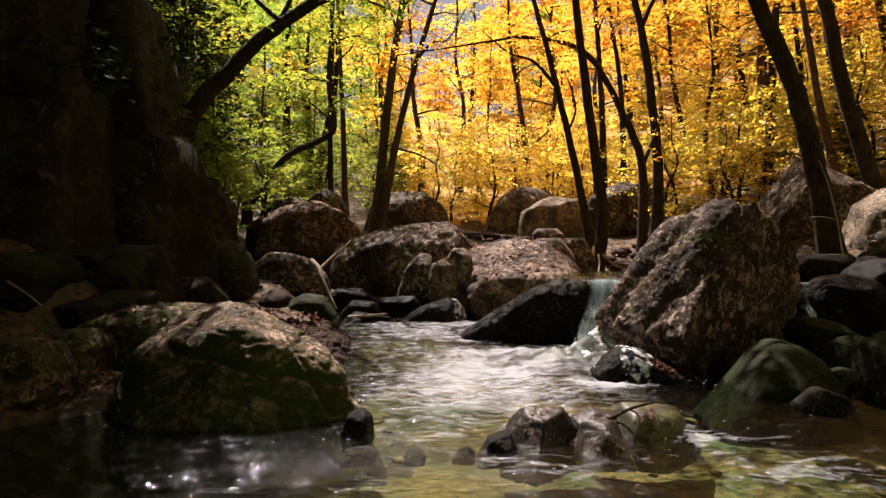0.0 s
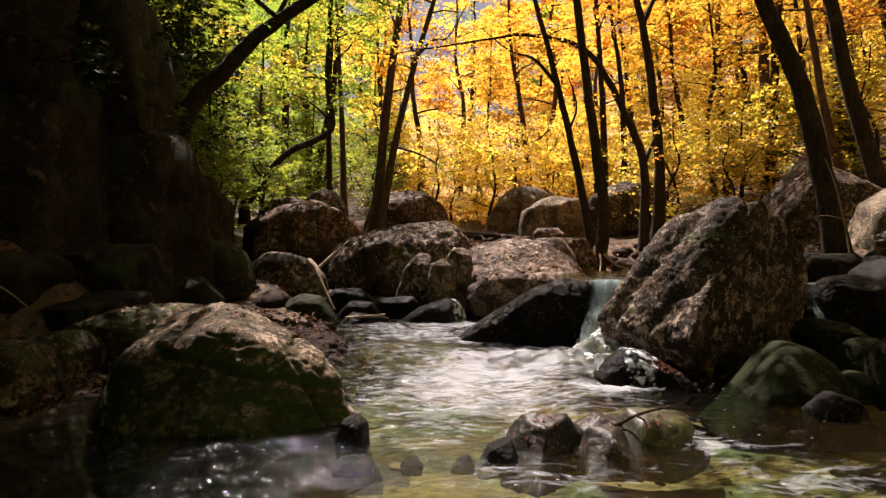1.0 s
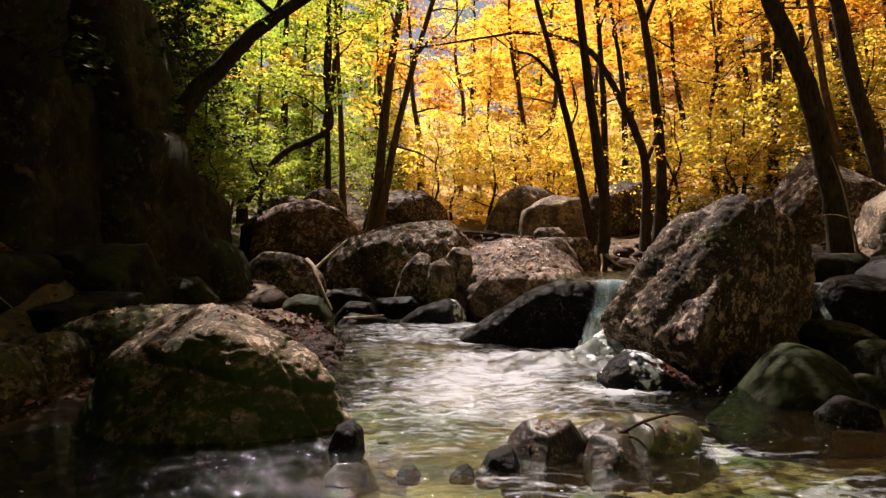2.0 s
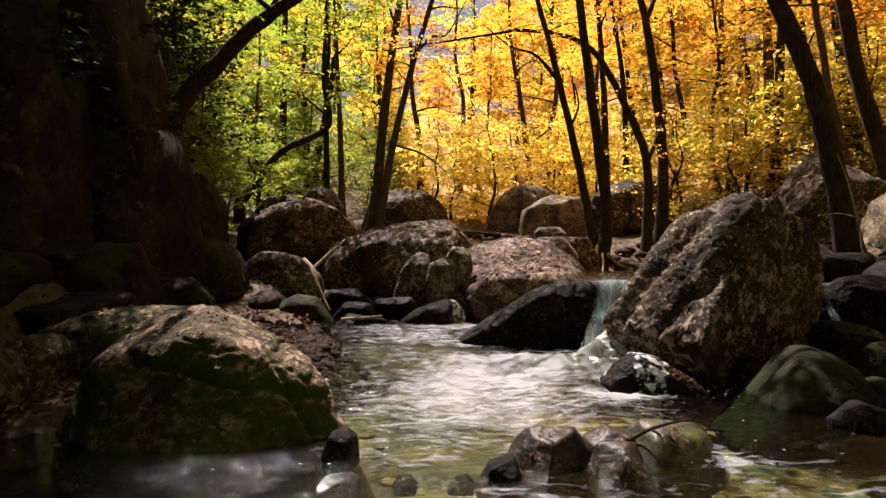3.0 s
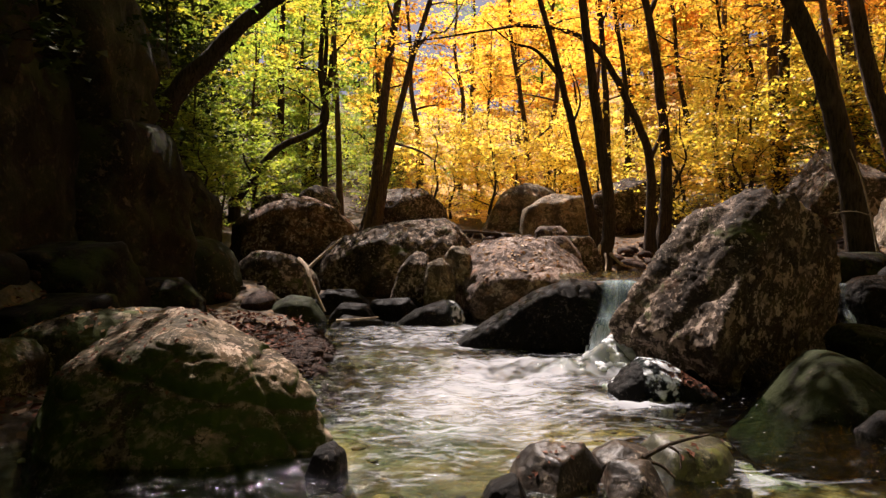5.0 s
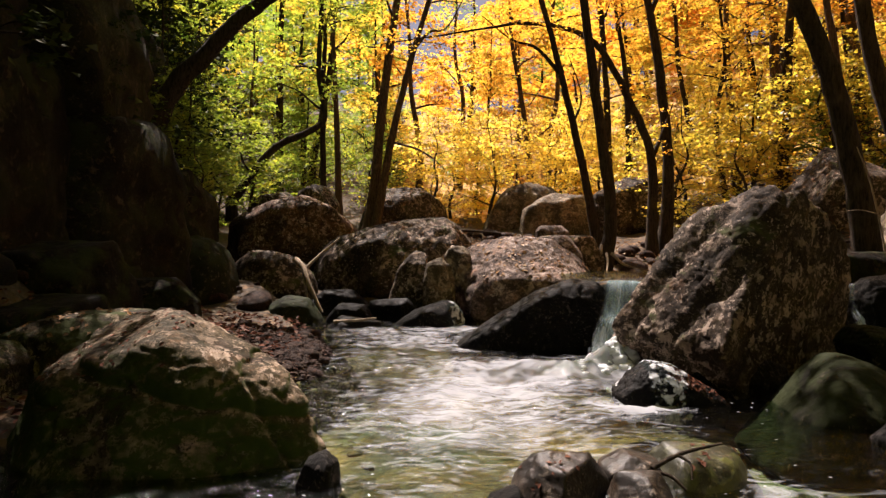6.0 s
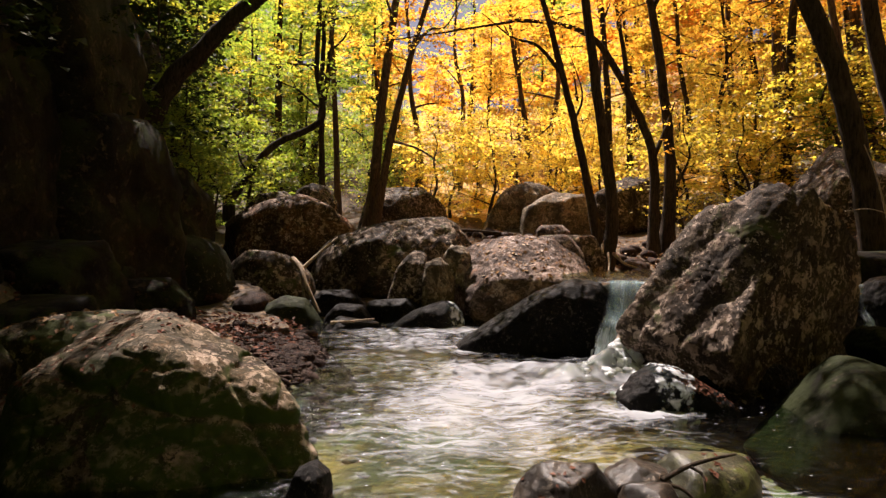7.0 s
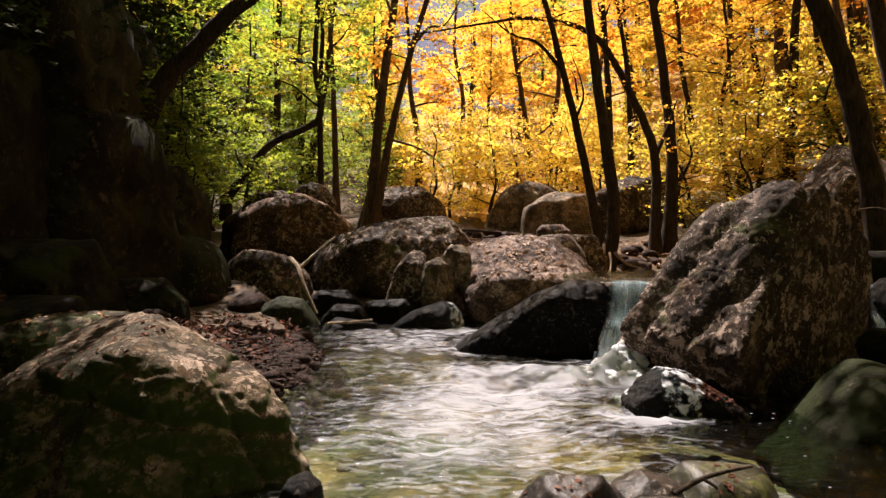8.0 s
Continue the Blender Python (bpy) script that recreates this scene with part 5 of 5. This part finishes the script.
# added trees, mostly out of view, placed to shade the near water and the cliff
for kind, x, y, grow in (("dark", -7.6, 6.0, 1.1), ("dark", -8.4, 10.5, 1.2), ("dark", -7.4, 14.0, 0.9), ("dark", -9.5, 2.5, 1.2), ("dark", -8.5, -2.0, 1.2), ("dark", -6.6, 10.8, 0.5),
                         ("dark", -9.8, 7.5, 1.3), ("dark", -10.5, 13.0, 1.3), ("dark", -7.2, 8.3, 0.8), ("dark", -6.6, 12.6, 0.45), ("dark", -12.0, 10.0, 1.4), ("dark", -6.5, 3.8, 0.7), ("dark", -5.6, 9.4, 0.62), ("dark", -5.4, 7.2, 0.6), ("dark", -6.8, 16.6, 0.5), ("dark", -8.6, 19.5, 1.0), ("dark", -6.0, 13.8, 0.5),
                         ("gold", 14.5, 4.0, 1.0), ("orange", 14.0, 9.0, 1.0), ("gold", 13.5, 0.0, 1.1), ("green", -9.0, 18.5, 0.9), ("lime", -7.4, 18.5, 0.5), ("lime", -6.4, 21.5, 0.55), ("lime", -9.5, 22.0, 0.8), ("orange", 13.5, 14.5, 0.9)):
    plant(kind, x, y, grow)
# Added trees with unseen crowns that keep sun and sky off the foreground.
for x, y in ((-4.8, 1.4), (-4.9, -2.6), (5.4, -2.4), (6.2, 2.2), (0.5, -4.5), (-8.5, 5.0), (-5.8, 4.0), (-2.6, -3.0)):
    plant("canopy", x, y, 1.25 if -6 < x < -4 and y > 0 else 1.0, 37 * x)
for x, y, grow in ((-7.3, 9.6, 0.8), (-7.4, 13.0, 0.8), (-6.0, 7.5, 0.72)):
    plant("canopy", x, y, grow, 50 * y)
# Unseen rows behind the camera, added to keep sky light off rock fronts.
for y in (-6, -10, -15, -21):
    for x in np.arange(-18, 19, 5.0):
        plant("back", x + rng.normal() * 0.8, y + rng.normal(), rng.uniform(1.0, 1.35))
# shaded shrubs on the ledges of the rock wall
plant("shrub", -7.2, 16.2, 1.0)
plant("shrub", 11.6, 19.0, 0.9)
for x, y, z, grow in ((-4.9, 14.4, 1.9, 0.45), (-5.3, 13.2, 2.9, 0.5), (-5.0, 16.8, 2.0, 0.75), (-6.0, 15.5, 2.6, 0.8), (-5.2, 12.2, 2.5, 0.45), (-4.7, 12.9, 2.2, 0.4), (-5.7, 11.6, 2.7, 0.4)):
    ob = copy_thing(KINDS["shrub"][0], pose(x, y, z, 0, 0, 70 * x))
    ob.scale = (grow, grow, grow)
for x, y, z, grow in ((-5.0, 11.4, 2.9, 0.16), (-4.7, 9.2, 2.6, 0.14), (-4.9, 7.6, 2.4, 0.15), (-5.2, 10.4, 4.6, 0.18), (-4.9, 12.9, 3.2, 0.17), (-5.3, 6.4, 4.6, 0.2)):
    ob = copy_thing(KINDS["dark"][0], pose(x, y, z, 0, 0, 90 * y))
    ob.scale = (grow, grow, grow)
    tagged(ob, "hanging shrub on the rock wall with leaves darkened for shade", "shrub", "shrubs on the rock wall")

# every kind stands somewhere: those not yet used close the wood far downstream
for k, stock in enumerate(KINDS.values()):
    for j, ob in enumerate(stock):
        if ob not in USED:
            ob.matrix_basis = pose(-14 + 3 * k, -27 - 3 * j, lie(-14 + 3 * k, -27 - 3 * j) - 0.15)



# ---------------------------------------------------------------- small things
def pebble_shape(seed):
    d, tris = sphere(2)
    r = np.random.default_rng(seed)
    s = np.array([1.0, r.uniform(0.65, 0.9), r.uniform(0.4, 0.6)])
    p = d * s / (np.abs(d * [1, 1, 1]) ** 3).sum(1)[:, None] ** (1 / 3) * 0.5
    return mesh_of("stone", p * (1 + 0.12 * fbm(d, 1.6, 2, seed))[:, None], tris, PEBBLE)


SHAPES = [pebble_shape(900 + i) for i in range(7)]


def strew_stones(label, group, count, spot, sizes, seed):
    """Loose stones lying on the ground, each one a thing."""
    r = np.random.default_rng(seed)
    for _ in range(count):
        x, y = spot(r)
        s = sizes[0] + (sizes[1] - sizes[0]) * r.random() ** 2
        ob = new("stone", SHAPES[r.integers(7)])
        ob.matrix_world = pose(x, y, lie(x, y) + 0.12 * s, r.normal() * 12, r.normal() * 12, r.uniform(0, 360)) @ Matrix.Diagonal((s, s, s, 1))
        tagged(ob, label, "stone", group)


def spit(r):
    y = r.uniform(5.5, 9.2)
    return np.interp(y, [5.5, 6.6, 8, 9.5], [-1.5, -0.75, -0.8, -1.3]) - 0.04 - abs(r.normal()) * 0.62, y


strew_stones("reddish-brown wet pebble on the gravel bank", "pebbles of the gravel bank", 150, spit, (0.06, 0.24), 61)
strew_stones("brown stone among fallen leaves under the trees", "stones under the trees", 45, lambda r: (r.uniform(2.6, 7.0), r.uniform(13.2, 20.0)), (0.12, 0.7), 62)
strew_stones("brown stone half sunk in leaves above the pinkish boulder", "stones above the falls", 22, lambda r: (r.uniform(0.2, 3.6), r.uniform(16.5, 23.0)), (0.45, 1.3), 68)
strew_stones("grey stone wedged between boulders", "stones between the boulders", 30, lambda r: (r.uniform(-4.0, 1.2), r.uniform(10.6, 13.5)), (0.12, 0.55), 63)
strew_stones("dark stone on the shaded bank", "stones of the shaded bank", 25, lambda r: (r.uniform(-4.6, -2.6), r.uniform(4.2, 9.5)), (0.08, 0.45), 64)
strew_stones("grey stone on the boulder bank", "stones of the boulder bank", 25, lambda r: (r.uniform(4.4, 8.5), r.uniform(6.5, 11.0)), (0.10, 0.5), 65)


def gravel():
    """The small gravel between the pebbles of the bank."""
    r = np.random.default_rng(67)
    d, tris = sphere(1)
    pieces = []
    for _ in range(3500):
        x, y = spit(r)
        s = r.uniform(0.03, 0.10)
        pieces.append((d * (1 + 0.22 * r.normal(size=(len(d), 1))) * [s * 0.5, s * 0.42, s * 0.3] * r.uniform(0.7, 1.3, 3) + [x, y, lie(x, y) + 0.02], tris))
    v, f = joined(pieces)
    return tagged(new("gravel", mesh_of("gravel", v, f, PEBBLE, smooth=False)), "fine reddish gravel between the pebbles of the bank", "gravel", kind="stuff")


gravel()


def cobbled_bed():
    """Cobbles of the streambed, too many to count."""
    r = np.random.default_rng(66)
    d, tris = sphere(2)
    pieces = []
    for _ in range(520):
        x, y = r.uniform(-2.6, 5.5), r.uniform(1.6, 9.5)
        z = lie(x, y)
        if z > -0.05:
            continue
        s = 0.04 + 0.13 * r.random() ** 2.5
        a = r.uniform(0, 6.28)
        q = d * [s * 0.5, s * r.uniform(0.3, 0.45), s * r.uniform(0.10, 0.16)]
        q = np.stack([q[:, 0] * math.cos(a) - q[:, 1] * math.sin(a), q[:, 0] * math.sin(a) + q[:, 1] * math.cos(a), q[:, 2]], 1)
        pieces.append((q + [x, y, min(z + 0.05 * s, -0.02 - s * 0.2)], tris))
    v, f = joined(pieces)
    return tagged(new("streambed_cobbles", mesh_of("streambed_cobbles", v, f, COBBLE)), "amber and brown cobbles under the clear water", "cobbles", kind="stuff")


COBBLE = bed_material()
COBBLE.name = "streambed cobble"
cobbled_bed()


def litter_on(label, count, seed, low=0.45, size=0.055, box=None, material=None):
    """Dead leaves lying on the upper faces of a boulder."""
    ob = BOULDERS[label]
    me = ob.data
    r = np.random.default_rng(seed)
    n = len(me.vertices)
    co, no = np.empty(n * 3, np.float32), np.empty(n * 3, np.float32)
    me.vertices.foreach_get("co", co)
    me.vertices.foreach_get("normal", no)
    co, no = co.reshape(-1, 3), no.reshape(-1, 3)
    ok = no[:, 2] > low
    if box:
        ok &= (co[:, 0] > box[0]) & (co[:, 0] < box[1])
    at = r.integers(ok.sum(), size=count)
    pick = co[ok][at]
    up = no[ok][at] + r.normal(size=(count, 3)) * 0.18
    up /= np.linalg.norm(up, axis=1)[:, None]
    ax = np.cross(up, r.normal(size=(count, 3)))
    ax /= np.linalg.norm(ax, axis=1)[:, None]
    sd = np.cross(up, ax)
    s = size * r.uniform(0.6, 1.3, count)[:, None]
    q = pick + up * 0.004
    v = np.stack([q - ax * s * 0.5, q + sd * s * 0.36 + up * s * 0.12, q + ax * s * 0.55, q - sd * s * 0.36 + up * s * 0.12], 1).reshape(-1, 3)
    k = np.arange(count)[:, None] * 4
    f = np.concatenate([k + [0, 2, 1], k + [0, 3, 2]], 1).reshape(-1, 3)
    mesh = mesh_of("leaf_litter", v, f, material or LITTER, smooth=False)
    got = new("leaf_litter", mesh)
    got.matrix_world = ob.matrix_basis
    return tagged(got, "brown and russet dead leaves lying on a boulder", "leaf litter", kind="stuff")


litter_on("wet reddish rock splashed by the falls", 700, 71, low=0.3, box=(-0.08, 0.6), size=0.03, material=LITTER_WET_SHADED)
litter_on("large brown boulder with moss, lichen and a crack at the water", 150, 72, low=0.6, box=(-0.9, 0.1), size=0.035, material=LITTER_WET_SHADED)
litter_on("pinkish pale-topped boulder behind the dark wet one", 150, 73, low=0.55, size=0.08)
litter_on("dark wet stone with leaves stuck on top", 14, 74, low=0.5, size=0.03, material=LITTER_WET_SHADED)
litter_on("low mossy stone with a dead leaf", 16, 75, low=0.6, size=0.035, material=LITTER_WET_SHADED)
litter_on("flat-topped mossy stone ledge on the shaded bank", 120, 76)


def veil_over(label, root_label, x_range, low):
    """A film of white water running over one side of a stone."""
    ob = BOULDERS[label]
    me = ob.data
    n, m = len(me.vertices), len(me.polygons)
    co, no, tri = np.empty(n * 3, np.float32), np.empty(n * 3, np.float32), np.empty(m * 3, np.int32)
    me.vertices.foreach_get("co", co)
    me.vertices.foreach_get("normal", no)
    me.polygons.foreach_get("vertices", tri)
    co, no, tri = co.reshape(-1, 3), no.reshape(-1, 3), tri.reshape(-1, 3)
    co = co + no * 0.014
    mid = co[tri].mean(1)
    keep = (mid[:, 0] > x_range[0]) & (mid[:, 0] < x_range[1]) & (mid[:, 1] < 0.12) & (mid[:, 2] > low)
    used, f = np.unique(tri[keep], return_inverse=True)
    v = co[used]
    half = (x_range[1] - x_range[0]) / 2
    u = (v[:, 0] - x_range[0] - half) / half
    fade = np.clip(0.42 + 2.2 * fbm(v, 13.0, 4, 91) - 0.9 * u * u, 0, 1)
    got = mesh_of("veil", v, f.reshape(-1, 3), SPLASH)
    uv = got.uv_layers.new(name="flow")
    flat = np.stack([v[:, 0] * 0.8 + 0.1 * fbm(v, 5.0, 2, 92), v[:, 2] * 1.5], 1)[f.ravel()]
    uv.data.foreach_set("uv", flat.astype(np.float32).ravel())
    got.attributes.new("edge", "FLOAT_VECTOR", "POINT").data.foreach_set("vector", np.repeat(fade[:, None], 3, 1).astype(np.float32).ravel())
    root = tagged(new("waterfall"), root_label, "waterfall")
    root.matrix_world = ob.matrix_basis
    part("veil", got, root)


veil_over("wet reddish rock splashed by the falls", "white film of water splashing over a wet rock", (-0.24, 0.08), -0.2)
veil_over("low dark wet rock with a trickle over it", "thin white trickle over a low dark rock", (0.42, 0.75), -0.1)


def floor_litter(label, material, patches, seed):
    r = np.random.default_rng(seed)
    pts = []
    for x0, x1, y0, y1, n in patches:
        for _ in range(n):
            x, y = r.uniform(x0, x1), r.uniform(y0, y1)
            z = lie(x, y)
            if z > 0.06:
                pts.append((x, y, z + 0.035))
    v, f = leaves(r, pts, 1, (0.02, 0.02, 0.02), 0.085, flat=0.4)
    return tagged(new("leaf_litter", mesh_of("leaf_litter", v, f, material, smooth=False)), label, "leaf litter", kind="stuff")


floor_litter("brown and golden fallen leaves over the forest floor", LITTER, ((2.2, 8.5, 13, 21, 2600), (-5, 1, 13, 24, 1800), (4.6, 9, 8.5, 13, 1200), (0.3, 4.0, 14.5, 24, 2600)), 78)
# The darker leaf colours here carry the shade of the bank.
floor_litter("russet leaves darkened for the shaded bank", LITTER_WET_SHADED, ((-5.2, -1.6, 4.5, 10, 2200),), 79)


def stick(label, lines, bark, name="branch", group=""):
    """A fallen branch: its stem and side twigs in one mesh."""
    base = np.array(lines[0][0][0], float)
    v, f = joined([tube(spline(np.array(p, float) - base, 12), r * (1 - 0.55 * np.linspace(0, 1, 12)), 7, i) for i, (p, r) in enumerate(lines)])
    ob = new(name, mesh_of(name, v, f, bark))
    ob.location = base
    return tagged(ob, label, "branch", group)


stick("bleached forked log leaning down between boulders", [([(-2.62, 12.1, 1.02), (-2.42, 11.9, 0.86), (-2.30, 11.7, 0.62), (-2.02, 11.5, 0.12)], 0.062), ([(-2.40, 11.9, 0.82), (-2.34, 11.7, 0.5), (-2.22, 11.5, 0.15)], 0.036), ([(-2.42, 11.92, 0.84), (-2.2, 12.2, 1.1), (-1.9, 12.6, 1.42)], 0.038)], DEAD_WOOD)
stick("dark forked twig caught on wet stones", [([(1.10, 4.02, 0.13), (1.22, 4.05, 0.18), (1.33, 4.05, 0.215), (1.45, 4.03, 0.25)], 0.014), ([(1.24, 4.05, 0.185), (1.28, 4.0, 0.16), (1.27, 3.95, 0.10)], 0.009), ([(1.08, 4.0, 0.12), (1.16, 3.95, 0.12), (1.22, 3.9, 0.07)], 0.012)], BARK_DARK)
stick("fallen pole lying behind the long boulder", [([(0.0, 20.5, 1.75), (0.8, 20.4, 1.78), (1.9, 20.3, 1.7)], 0.07)], BARK_DARK)
stick("pale exposed roots at the foot of a trunk", [([(3.85, 15.6, 1.3), (3.75, 15.3, 0.95), (3.55, 15.1, 0.72)], 0.04), ([(3.95, 15.5, 1.1), (3.9, 15.2, 0.9), (3.8, 14.9, 0.7)], 0.035), ([(4.1, 15.6, 1.1), (4.3, 15.3, 0.85), (4.6, 15.1, 0.74)], 0.04)], DEAD_WOOD)
stick("thin pale dead stem against a leaning trunk", [([(6.35, 9.6, 0.75), (6.33, 9.7, 1.4), (6.22, 9.8, 2.2), (6.1, 9.9, 2.7)], 0.018), ([(6.3, 9.7, 1.7), (5.95, 9.6, 1.76), (5.55, 9.5, 1.72)], 0.008)], DEAD_WOOD)
stick("bleached sticks on the waterline stones", [([(-1.6, 10.3, 0.10), (-1.25, 10.25, 0.13), (-0.95, 10.3, 0.16)], 0.03)], DEAD_WOOD)
stick("pale twig on the shaded bank", [([(-4.0, 5.6, 0.95), (-3.8, 5.55, 0.85), (-3.62, 5.5, 0.74)], 0.012)], DEAD_WOOD)
